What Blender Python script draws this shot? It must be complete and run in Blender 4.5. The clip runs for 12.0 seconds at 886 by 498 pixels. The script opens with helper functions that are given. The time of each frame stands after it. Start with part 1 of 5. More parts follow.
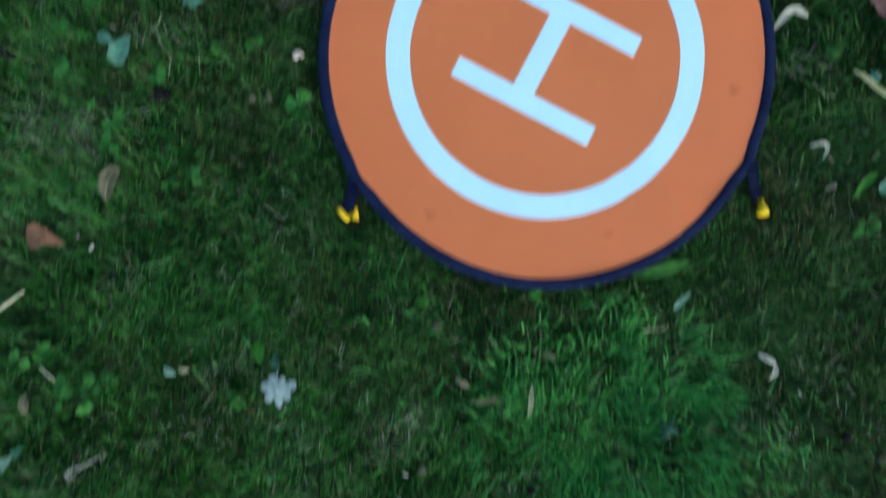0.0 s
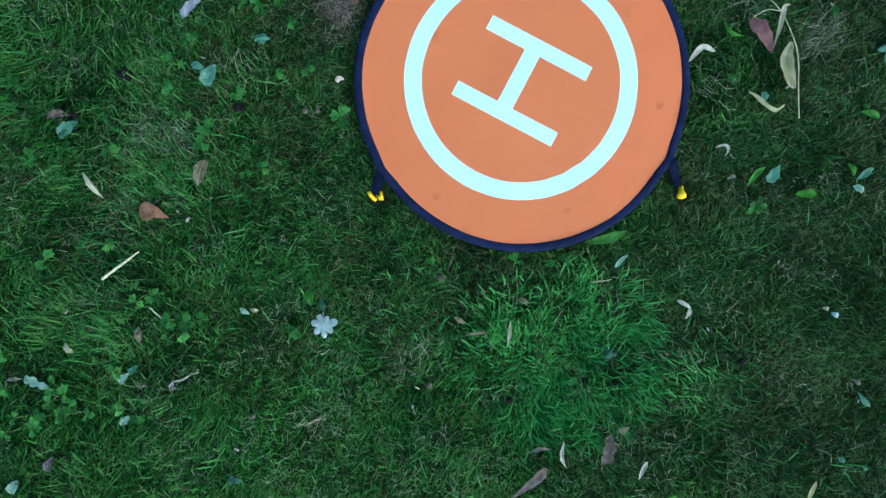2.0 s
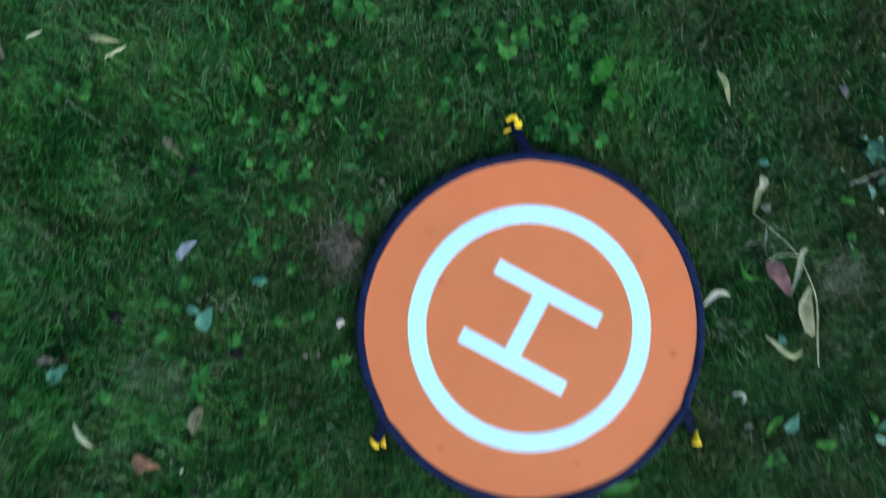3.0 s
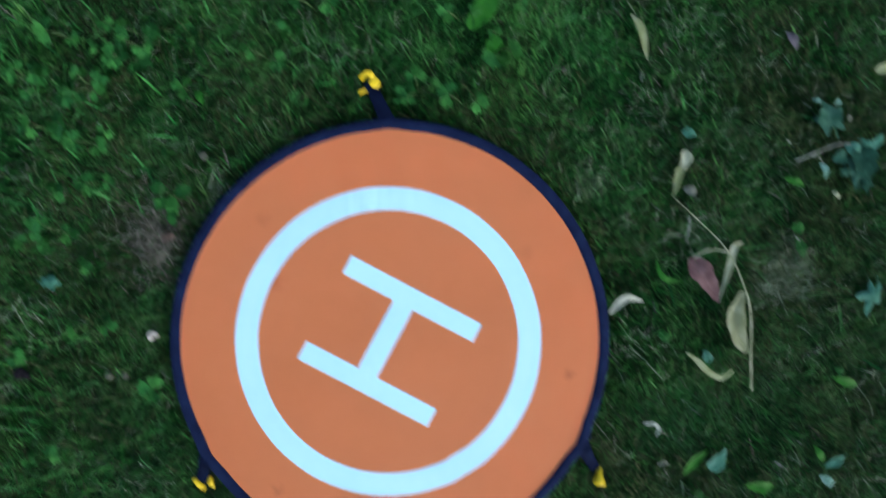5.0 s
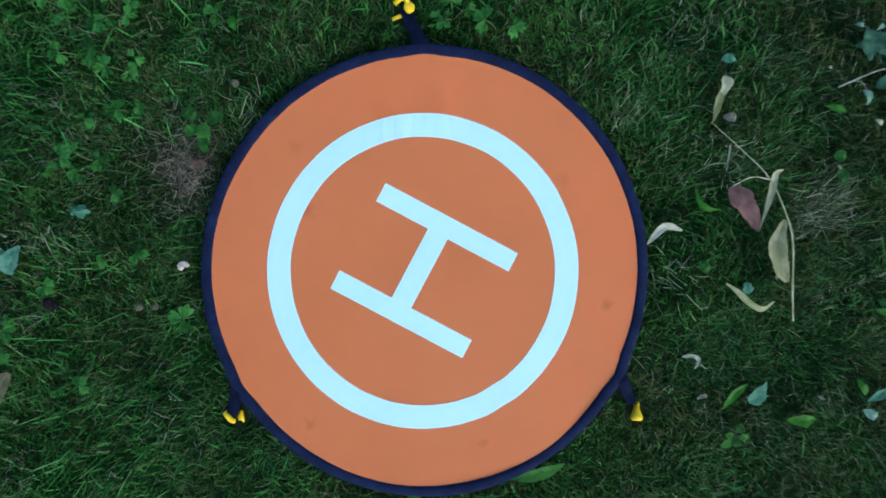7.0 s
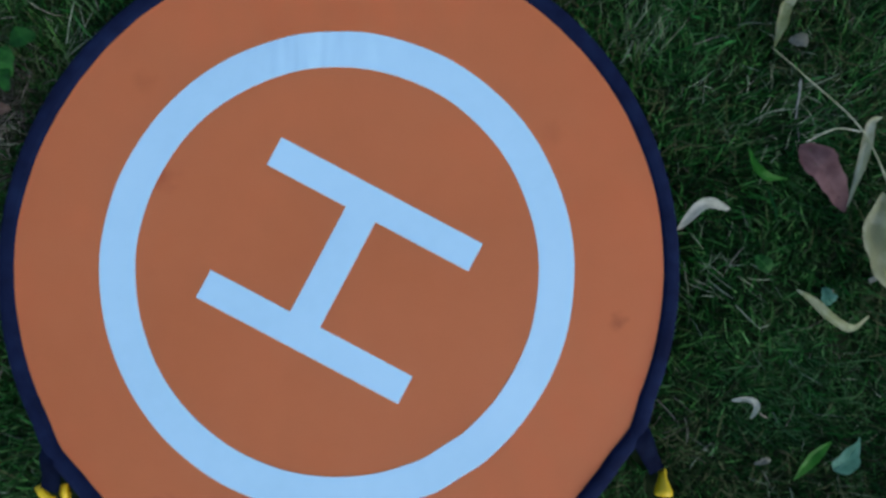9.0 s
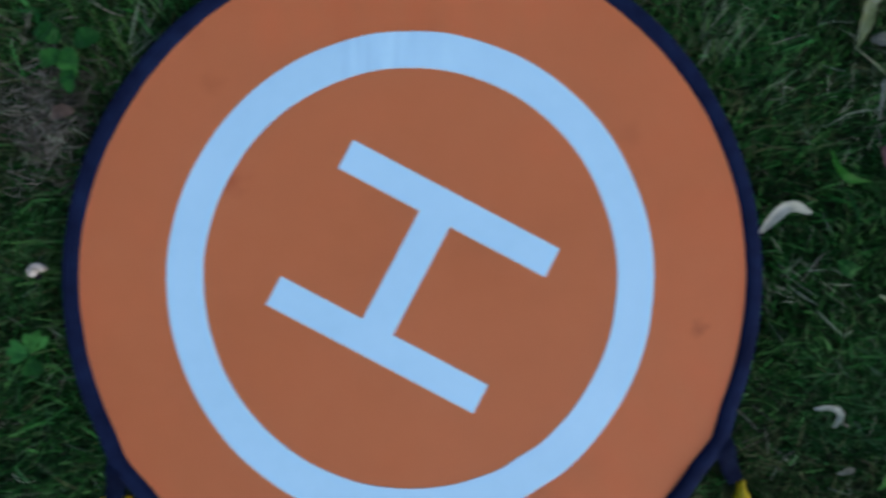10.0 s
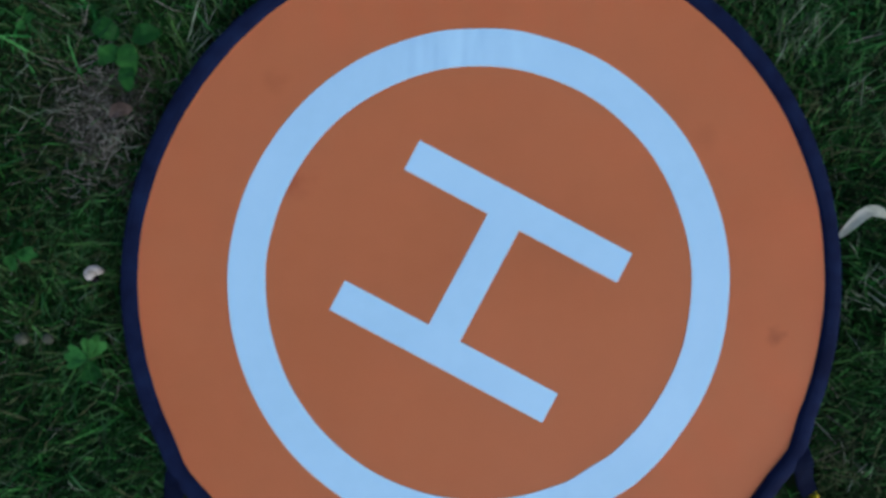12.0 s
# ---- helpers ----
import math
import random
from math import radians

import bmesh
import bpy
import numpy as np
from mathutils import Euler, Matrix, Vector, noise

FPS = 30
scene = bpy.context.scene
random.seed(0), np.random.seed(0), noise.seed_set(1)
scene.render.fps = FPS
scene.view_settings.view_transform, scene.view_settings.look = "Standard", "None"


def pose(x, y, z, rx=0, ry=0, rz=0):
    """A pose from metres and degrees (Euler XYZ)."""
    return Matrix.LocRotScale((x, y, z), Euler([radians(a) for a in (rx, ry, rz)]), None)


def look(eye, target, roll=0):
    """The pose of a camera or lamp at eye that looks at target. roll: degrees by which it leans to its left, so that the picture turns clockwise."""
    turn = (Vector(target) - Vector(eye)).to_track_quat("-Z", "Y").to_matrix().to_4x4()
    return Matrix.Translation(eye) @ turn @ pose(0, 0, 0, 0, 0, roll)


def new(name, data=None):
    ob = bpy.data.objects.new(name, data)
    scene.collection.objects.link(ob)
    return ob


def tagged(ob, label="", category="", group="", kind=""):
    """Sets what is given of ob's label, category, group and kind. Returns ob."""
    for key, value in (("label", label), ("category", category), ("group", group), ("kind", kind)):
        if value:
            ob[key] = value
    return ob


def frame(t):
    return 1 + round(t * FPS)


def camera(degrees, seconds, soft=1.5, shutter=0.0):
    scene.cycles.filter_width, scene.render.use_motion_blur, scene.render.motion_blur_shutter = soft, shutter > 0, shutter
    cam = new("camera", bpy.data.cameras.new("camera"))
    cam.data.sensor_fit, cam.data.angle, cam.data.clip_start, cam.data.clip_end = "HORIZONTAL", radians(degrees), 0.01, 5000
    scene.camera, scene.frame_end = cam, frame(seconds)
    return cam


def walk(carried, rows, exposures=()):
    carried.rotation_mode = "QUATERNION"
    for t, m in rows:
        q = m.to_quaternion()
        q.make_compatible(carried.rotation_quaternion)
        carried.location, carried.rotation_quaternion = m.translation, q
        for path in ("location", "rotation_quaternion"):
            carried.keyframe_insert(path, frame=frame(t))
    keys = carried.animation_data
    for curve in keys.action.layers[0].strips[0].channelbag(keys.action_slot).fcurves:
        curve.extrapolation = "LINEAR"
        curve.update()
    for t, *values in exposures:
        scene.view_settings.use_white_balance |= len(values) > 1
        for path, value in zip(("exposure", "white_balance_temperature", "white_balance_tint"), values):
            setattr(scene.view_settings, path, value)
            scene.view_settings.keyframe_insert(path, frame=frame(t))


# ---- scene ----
cam = camera(76, 12.0, soft=1.45, shutter=0.8)
# a fixed focus at hovering height: softer when the camera comes down
cam.data.dof.use_dof = True
cam.data.dof.focus_distance = 1.25
cam.data.dof.aperture_fstop = 3.5
PATH = [
    (0, pose(-0.1732, -0.3219, 0.9675, 0.42, -0.10, -0.28)),
    (0.1, pose(-0.1728, -0.3580, 0.9705, 0.13, 0.02, -0.22)),
    (0.2, pose(-0.1725, -0.3788, 0.9723, -0.03, 0.08, -0.18)),
    (0.3, pose(-0.1723, -0.3941, 0.9736, -0.15, 0.13, -0.15)),
    (0.4, pose(-0.1722, -0.4005, 0.9741, -0.20, 0.15, -0.14)),
    (0.5, pose(-0.1722, -0.4021, 0.9743, -0.21, 0.16, -0.14)),
    (0.7, pose(-0.1726, -0.4018, 0.9768, -0.21, 0.15, -0.14)),
    (0.8, pose(-0.1742, -0.4003, 0.9887, -0.17, 0.13, -0.14)),
    (0.9, pose(-0.1775, -0.3974, 1.0124, -0.11, 0.08, -0.14)),
    (1, pose(-0.1839, -0.3917, 1.0590, 0.02, -0.01, -0.14)),
    (1.1, pose(-0.1854, -0.3903, 1.1168, 0.09, -0.02, -0.13)),
    (1.2, pose(-0.1876, -0.3883, 1.1977, 0.20, -0.04, -0.12)),
    (1.3, pose(-0.1890, -0.3870, 1.2509, 0.27, -0.05, -0.11)),
    (1.4, pose(-0.1898, -0.3863, 1.2810, 0.31, -0.05, -0.11)),
    (1.5, pose(-0.1901, -0.3861, 1.2902, 0.32, -0.06, -0.10)),
    (2, pose(-0.1782, -0.3811, 1.3061, 0.23, -0.04, -0.11)),
    (2.2, pose(-0.1785, -0.3413, 1.3038, 0.30, -0.04, -0.10)),
    (2.5, pose(-0.1798, -0.1916, 1.2954, 0.56, -0.06, -0.05)),
    (2.8, pose(-0.1866, 0.0275, 1.2743, 0.91, -0.08, -0.03)),
    (3, pose(-0.1902, 0.1454, 1.2629, 1.10, -0.10, -0.01)),
    (3.2, pose(-0.1978, 0.2104, 1.2044, 1.23, -0.18, -0.03)),
    (3.4, pose(-0.1992, 0.2525, 1.1490, 1.14, -0.20, -0.03)),
    (3.7, pose(-0.1843, 0.3097, 1.0879, 0.58, -0.21, -0.01)),
    (4, pose(-0.1500, 0.3480, 1.0485, -0.26, -0.22, 0.01)),
    (4.3, pose(-0.0971, 0.3544, 1.0254, -1.12, -0.22, 0.04)),
    (4.6, pose(-0.0266, 0.3154, 1.0133, -1.73, -0.22, 0.06)),
    (4.8, pose(0.0298, 0.2577, 1.0086, -1.87, -0.22, 0.06)),
    (5, pose(0.0894, 0.1801, 1.0054, -1.30, -0.11, 0.01)),
    (5.2, pose(0.1240, 0.1377, 1.0074, -1.51, -0.18, 0.03)),
    (5.5, pose(0.1546, 0.1002, 1.0091, -1.70, -0.24, 0.04)),
    (6, pose(0.1620, 0.0717, 1.0096, -1.68, -0.20, 0.02)),
    (6.2, pose(0.1334, 0.0707, 1.0100, -1.68, -0.10, 0.01)),
    (6.5, pose(0.0668, 0.0685, 1.0109, -1.66, 0.11, -0.00)),
    (6.8, pose(0.0507, 0.0611, 1.0012, -1.34, 0.14, 0.02)),
    (7, pose(0.0346, 0.0537, 0.9915, -1.02, 0.17, 0.04)),
    (7.2, pose(0.0423, 0.0611, 0.9402, -1.61, 0.42, -0.02)),
    (7.4, pose(0.0481, 0.0585, 0.8834, -1.50, 0.39, -0.02)),
    (7.7, pose(0.0619, 0.0472, 0.8101, -1.03, 0.23, -0.01)),
    (8, pose(0.0784, 0.0319, 0.7517, -0.36, 0.02, -0.01)),
    (8.3, pose(0.0942, 0.0176, 0.7085, 0.31, -0.20, 0.00)),
    (8.6, pose(0.1054, 0.0097, 0.6808, 0.78, -0.36, 0.01)),
    (8.8, pose(0.1086, 0.0106, 0.6712, 0.89, -0.39, 0.01)),
    (9, pose(0.1099, 0.0190, 0.6657, 0.44, -0.37, 0.01)),
    (9.5, pose(0.0914, 0.0195, 0.6532, 0.77, -0.69, -0.06)),
    (10, pose(0.0276, 0.0241, 0.6488, 0.52, -0.42, -0.10)),
    (10.5, pose(-0.0557, 0.0259, 0.6451, 0.20, -0.18, 0.04)),
    (11, pose(-0.0792, 0.0227, 0.6361, 0.30, -0.28, 0.06)),
    (11.5, pose(-0.0651, 0.0229, 0.6307, 0.44, -0.36, 0.10)),
    (12, pose(-0.0414, 0.0302, 0.6306, 0.35, -0.16, 0.16)),
]

EXPOSURES = [
    (0, 0.90, 6500, 9),
    (0.5, 1.15, 6450, 8.5),
    (1.5, 1.38, 6150, 7),
    (2.5, 1.37, 6100, 7),
    (3.2, 1.16, 6350, 8.5),
    (5.5, 0.99, 6400, 9.5),
    (7.2, 0.98, 6400, 9.5),
    (8.8, 0.33, 6250, 14),
    (12, 0.23, 6250, 16),
]
walk(cam, PATH, EXPOSURES)

# ---- light: an even dusk sky, with a very soft remainder of sun ----
SUN_ELEVATION, SUN_AZIMUTH = radians(38), radians(140)
world = bpy.data.worlds.new("dusk_sky")
scene.world = world
world.use_nodes = True
wn, wl = world.node_tree.nodes, world.node_tree.links
sky = wn.new("ShaderNodeTexSky")
sky.sky_type = "NISHITA"
sky.sun_disc = False
sky.sun_elevation = SUN_ELEVATION
sky.sun_rotation = SUN_AZIMUTH
sky.dust_density = 2.0
wl.new(sky.outputs[0], wn["Background"].inputs[0])
wn["Background"].inputs[1].default_value = 0.13

sun = new("sun", bpy.data.lights.new("sun", "SUN"))
sun.data.energy = 1.0
sun.data.angle = radians(70)
sun.data.color = (1.0, 0.97, 0.92)
sun_from = Vector((math.sin(SUN_AZIMUTH) * math.cos(SUN_ELEVATION), math.cos(SUN_AZIMUTH) * math.cos(SUN_ELEVATION), math.sin(SUN_ELEVATION)))
sun.matrix_world = look(sun_from * 20, (0, 0, 0))


# ---- materials ----
def material(name, colours, scale=8.0, rough=0.6, spec=0.3, bump=0.15, bump_scale=300.0, island=0.0, each=0.0,
             translucent=0.0, fine=60.0, fine_amount=0.25, sheen=0.0, gain=1.0):
    """A surface whose colour runs through the given ones over two scales of noise, with fine relief.
    island, each: how far the pieces of one mesh, or the objects that share a mesh, differ."""
    m = bpy.data.materials.new(name)
    m.use_nodes = True
    n, k = m.node_tree.nodes, m.node_tree.links
    bsdf = n["Principled BSDF"]
    co = n.new("ShaderNodeTexCoord")
    big = n.new("ShaderNodeTexNoise")
    big.inputs["Scale"].default_value = scale
    big.inputs["Detail"].default_value = 5
    k.new(co.outputs["Object"], big.inputs["Vector"])
    small = n.new("ShaderNodeTexNoise")
    small.inputs["Scale"].default_value = fine
    small.inputs["Detail"].default_value = 3
    k.new(co.outputs["Object"], small.inputs["Vector"])
    add = n.new("ShaderNodeMath")
    add.operation = "MULTIPLY_ADD"
    strong = n.new("ShaderNodeMapRange")
    strong.clamp = False
    strong.inputs[3].default_value, strong.inputs[4].default_value = 0.5 - gain / 2, 0.5 + gain / 2
    k.new(big.outputs[0], strong.inputs[0])
    k.new(small.outputs[0], add.inputs[0])
    add.inputs[1].default_value = fine_amount * 2
    k.new(strong.outputs[0], add.inputs[2])
    shift = n.new("ShaderNodeMath")
    shift.operation = "SUBTRACT"
    k.new(add.outputs[0], shift.inputs[0])
    shift.inputs[1].default_value = fine_amount
    value = shift.outputs[0]
    for amount, node, socket in ((island, "ShaderNodeNewGeometry", "Random Per Island"), (each, "ShaderNodeObjectInfo", "Random")):
        if amount:
            info = n.new(node)
            mul = n.new("ShaderNodeMath")
            mul.operation = "MULTIPLY_ADD"
            k.new(info.outputs[socket], mul.inputs[0])
            mul.inputs[1].default_value = amount
            k.new(value, mul.inputs[2])
            sub = n.new("ShaderNodeMath")
            sub.operation = "SUBTRACT"
            k.new(mul.outputs[0], sub.inputs[0])
            sub.inputs[1].default_value = amount / 2
            value = sub.outputs[0]
    ramp = n.new("ShaderNodeValToRGB")
    ramp.color_ramp.elements[0].position = 0.25
    ramp.color_ramp.elements[1].position = 0.75
    steps = len(colours)
    for i in range(steps - 2):
        ramp.color_ramp.elements.new(0.25 + 0.5 * (i + 1) / (steps - 1))
    for e, c in zip(ramp.color_ramp.elements, colours):
        e.color = (*c, 1)
    k.new(value, ramp.inputs[0])
    k.new(ramp.outputs[0], bsdf.inputs["Base Color"])
    bsdf.inputs["Roughness"].default_value = rough
    bsdf.inputs["Specular IOR Level"].default_value = spec
    if sheen:
        bsdf.inputs["Sheen Weight"].default_value = sheen
    if bump:
        tex = n.new("ShaderNodeTexNoise")
        tex.inputs["Scale"].default_value = bump_scale
        k.new(co.outputs["Object"], tex.inputs["Vector"])
        bp = n.new("ShaderNodeBump")
        bp.inputs["Strength"].default_value = bump
        bp.inputs["Distance"].default_value = 0.002
        k.new(tex.outputs[0], bp.inputs["Height"])
        k.new(bp.outputs[0], bsdf.inputs["Normal"])
    if translucent:
        tr = n.new("ShaderNodeBsdfTranslucent")
        k.new(ramp.outputs[0], tr.inputs[0])
        mix = n.new("ShaderNodeMixShader")
        mix.inputs[0].default_value = translucent
        k.new(bsdf.outputs[0], mix.inputs[1])
        k.new(tr.outputs[0], mix.inputs[2])
        k.new(mix.outputs[0], n["Material Output"].inputs[0])
    return m


GRASS = material("grass", [(0.002, 0.018, 0.003), (0.006, 0.056, 0.010), (0.012, 0.102, 0.016), (0.026, 0.155, 0.027), (0.062, 0.215, 0.054)],
                 scale=5.5, rough=0.5, spec=0.10, bump=0, island=0.8, translucent=0.25, fine=25, gain=1.5)
DULL_GRASS = material("dull_grass", [(0.002, 0.014, 0.003), (0.004, 0.033, 0.006), (0.009, 0.058, 0.010), (0.020, 0.088, 0.019), (0.058, 0.140, 0.050)],
                      scale=5.5, rough=0.5, spec=0.10, bump=0, island=0.85, translucent=0.2, fine=25, gain=1.5)
FRESH_GRASS = material("fresh_grass", [(0.005, 0.044, 0.005), (0.014, 0.108, 0.013), (0.029, 0.172, 0.023), (0.048, 0.212, 0.031), (0.075, 0.245, 0.050)],
                       scale=6, rough=0.5, spec=0.12, bump=0, island=0.8, translucent=0.25, fine=25, gain=1.4)
LONG_GRASS = material("long_grass", [(0.008, 0.070, 0.014), (0.020, 0.135, 0.028), (0.038, 0.20, 0.044), (0.085, 0.25, 0.078)],
                      scale=9, rough=0.42, spec=0.18, bump=0, island=0.8, translucent=0.25, fine=25, gain=1.3)
TUFT = material("tuft_grass", [(0.007, 0.080, 0.016), (0.016, 0.160, 0.032), (0.032, 0.235, 0.044), (0.064, 0.29, 0.070)],
                scale=12, rough=0.45, spec=0.16, bump=0, island=0.85, translucent=0.25)
STRAW = material("straw", [(0.030, 0.030, 0.020), (0.080, 0.080, 0.060), (0.20, 0.205, 0.175)],
                 scale=20, rough=0.6, spec=0.2, bump=0, island=0.7, translucent=0.15)
BLEACHED = material("bleached_grass", [(0.03, 0.065, 0.03), (0.08, 0.125, 0.07), (0.20, 0.27, 0.19)],
                    scale=20, rough=0.6, spec=0.2, bump=0, island=0.9, translucent=0.15)
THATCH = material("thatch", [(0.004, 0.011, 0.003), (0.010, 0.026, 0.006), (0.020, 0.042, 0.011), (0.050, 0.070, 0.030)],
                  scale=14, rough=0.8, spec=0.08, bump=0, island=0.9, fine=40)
UNDERGROWTH = material("undergrowth", [(0.006, 0.040, 0.008), (0.011, 0.066, 0.013), (0.017, 0.090, 0.019)],
                       scale=6, rough=0.6, spec=0.08, bump=0, island=0.5, translucent=0.2, fine=25)
LITTER = material("leaf_flakes", [(0.03, 0.03, 0.02), (0.07, 0.075, 0.055), (0.12, 0.14, 0.11), (0.20, 0.24, 0.20)],
                  scale=30, rough=0.7, spec=0.2, bump=0, island=0.9)
# soil colour taken down to near-black, to deepen the shade between blades
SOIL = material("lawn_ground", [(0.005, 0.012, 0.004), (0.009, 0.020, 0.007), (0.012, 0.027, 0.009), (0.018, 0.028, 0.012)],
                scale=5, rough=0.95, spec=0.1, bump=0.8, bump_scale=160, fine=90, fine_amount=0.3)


def olive(m, amount):
    """Some blades, and some stretches of the lawn, are yellower than the rest."""
    n, k = m.node_tree.nodes, m.node_tree.links
    ramp = next(x for x in n if x.type == "VALTORGB")
    users = [l.to_socket for l in ramp.outputs[0].links]
    co = n.new("ShaderNodeTexCoord")
    patch = n.new("ShaderNodeTexNoise")
    patch.inputs["Scale"].default_value = 7.0
    patch.inputs["Detail"].default_value = 3
    k.new(co.outputs["Object"], patch.inputs["Vector"])
    some = n.new("ShaderNodeMapRange")
    some.inputs["From Min"].default_value, some.inputs["From Max"].default_value = 0.42, 0.68
    some.inputs["To Max"].default_value = 0.6
    k.new(patch.outputs[0], some.inputs["Value"])
    geo = n.new("ShaderNodeNewGeometry")
    many = n.new("ShaderNodeMath")
    many.operation = "MULTIPLY"
    many.inputs[1].default_value = 977.0
    k.new(geo.outputs["Random Per Island"], many.inputs[0])
    white = n.new("ShaderNodeTexWhiteNoise")
    white.noise_dimensions = "1D"
    k.new(many.outputs[0], white.inputs["W"])
    rare = n.new("ShaderNodeMath")
    rare.operation = "POWER"
    rare.inputs[1].default_value = 2.5
    k.new(white.outputs["Value"], rare.inputs[0])
    add = n.new("ShaderNodeMath")
    add.operation = "MULTIPLY_ADD"
    add.use_clamp = True
    k.new(rare.outputs[0], add.inputs[0])
    add.inputs[1].default_value = 0.75
    k.new(some.outputs[0], add.inputs[2])
    tint = n.new("ShaderNodeMixRGB")
    tint.inputs[1].default_value = (0.80, 1.0, 1.0, 1)
    tint.inputs[2].default_value = (1 + 1.3 * amount, 1 + 0.05 * amount, 1 - 0.45 * amount, 1)
    k.new(add.outputs[0], tint.inputs[0])
    mul = n.new("ShaderNodeMixRGB")
    mul.blend_type = "MULTIPLY"
    mul.inputs[0].default_value = 1.0
    k.new(ramp.outputs[0], mul.inputs[1])
    k.new(tint.outputs[0], mul.inputs[2])
    for socket in users:
        k.new(mul.outputs[0], socket)


for blades, amount in ((GRASS, 0.14), (DULL_GRASS, 0.16), (UNDERGROWTH, 0.14), (FRESH_GRASS, 0.02), (LONG_GRASS, 0.15), (TUFT, 0.05)):
    olive(blades, amount)


def far_turf(m):
    """Beyond the blades that are built, the sheet takes the turf's own colour."""
    n, k = m.node_tree.nodes, m.node_tree.links
    bsdf = n["Principled BSDF"]
    near = bsdf.inputs["Base Color"].links[0].from_socket
    co = n.new("ShaderNodeTexCoord")
    far = n.new("ShaderNodeVectorMath")
    far.operation = "LENGTH"
    k.new(co.outputs["Object"], far.inputs[0])
    tex = n.new("ShaderNodeTexNoise")
    tex.inputs["Scale"].default_value = 2.5
    tex.inputs["Detail"].default_value = 8
    k.new(co.outputs["Object"], tex.inputs["Vector"])
    rag = n.new("ShaderNodeMath")
    rag.operation = "MULTIPLY_ADD"
    k.new(tex.outputs[0], rag.inputs[0])
    rag.inputs[1].default_value = 2.0
    k.new(far.outputs["Value"], rag.inputs[2])
    share = n.new("ShaderNodeMapRange")
    share.inputs["From Min"].default_value, share.inputs["From Max"].default_value = 2.6, 6.0
    k.new(rag.outputs[0], share.inputs["Value"])
    turf = n.new("ShaderNodeValToRGB")
    turf.color_ramp.elements[0].position, turf.color_ramp.elements[1].position = 0.3, 0.7
    turf.color_ramp.elements[0].color, turf.color_ramp.elements[1].color = (0.0035, 0.024, 0.006, 1), (0.008, 0.046, 0.011, 1)
    k.new(tex.outputs[0], turf.inputs[0])
    mix = n.new("ShaderNodeMixRGB")
    k.new(share.outputs[0], mix.inputs[0])
    k.new(near, mix.inputs[1])
    k.new(turf.outputs[0], mix.inputs[2])
    k.new(mix.outputs[0], bsdf.inputs["Base Color"])


far_turf(SOIL)
CLOVER = material("clover_leaf", [(0.016, 0.115, 0.024), (0.035, 0.200, 0.039), (0.068, 0.285, 0.060)],
                  scale=40, rough=0.5, spec=0.2, bump=0.3, bump_scale=260, each=0.5, translucent=0.25, fine=200)
LIME = material("lime_leaf", [(0.024, 0.195, 0.018), (0.055, 0.30, 0.032)], scale=50, rough=0.45, bump=0.2, translucent=0.25, each=0.3)
STALK = material("green_stalk", [(0.05, 0.13, 0.04), (0.10, 0.18, 0.06)], scale=60, rough=0.5, bump=0.1)
TEAL = material("teal_leaf", [(0.045, 0.19, 0.13), (0.080, 0.28, 0.20), (0.15, 0.38, 0.29)], scale=45, rough=0.6, spec=0.2, bump=0.4, bump_scale=220, each=0.4)
DARK_TEAL = material("dark_teal_leaf", [(0.013, 0.065, 0.042), (0.027, 0.115, 0.075), (0.060, 0.175, 0.125)], scale=45, rough=0.7, spec=0.12, bump=0.4, bump_scale=220, each=0.4)
PALE_TEAL = material("pale_underside", [(0.12, 0.29, 0.22), (0.20, 0.41, 0.33), (0.31, 0.52, 0.44)], scale=50, rough=0.7, bump=0.3, each=0.3)
WHITE_LEAF = material("white_felted_leaf", [(0.21, 0.36, 0.36), (0.33, 0.51, 0.52), (0.45, 0.63, 0.64)], scale=60, rough=0.8, bump=0.4)
PALE_LEAF = material("pale_dry_leaf", [(0.32, 0.37, 0.31), (0.47, 0.53, 0.46), (0.60, 0.65, 0.58)], scale=60, rough=0.8, bump=0.4)
BLUE_LEAF = material("blue_grey_leaf", [(0.15, 0.22, 0.28), (0.25, 0.33, 0.40), (0.36, 0.43, 0.49)], scale=60, rough=0.6, bump=0.3)
YELLOW_LEAF = material("yellow_leaf", [(0.25, 0.31, 0.13), (0.36, 0.43, 0.22), (0.46, 0.53, 0.34), (0.30, 0.32, 0.17)], scale=38, rough=0.6, bump=0.4, bump_scale=200, translucent=0.15, each=0.3)
CREAM_LEAF = material("cream_leaf", [(0.30, 0.35, 0.20), (0.46, 0.52, 0.36), (0.58, 0.64, 0.51)], scale=45, rough=0.65, bump=0.4, translucent=0.1, each=0.4)
PINK_LEAF = material("pink_brown_leaf", [(0.16, 0.088, 0.09), (0.25, 0.150, 0.150), (0.33, 0.225, 0.215)], scale=50, rough=0.6, bump=0.4, each=0.3)
BROWN_LEAF = material("brown_leaf", [(0.11, 0.062, 0.036), (0.20, 0.115, 0.068), (0.27, 0.175, 0.11)], scale=50, rough=0.6, bump=0.5, each=0.3)
TAN_LEAF = material("tan_leaf", [(0.11, 0.125, 0.075), (0.19, 0.205, 0.13), (0.26, 0.285, 0.19)], scale=60, rough=0.7, bump=0.5, each=0.4)
GREY_LEAF = material("grey_leaf", [(0.09, 0.11, 0.09), (0.16, 0.19, 0.16), (0.25, 0.28, 0.25)], scale=60, rough=0.75, bump=0.5, each=0.4)
RUSSET_LEAF = material("russet_leaf", [(0.06, 0.046, 0.038), (0.11, 0.084, 0.068), (0.16, 0.125, 0.105)], scale=60, rough=0.75, bump=0.5)
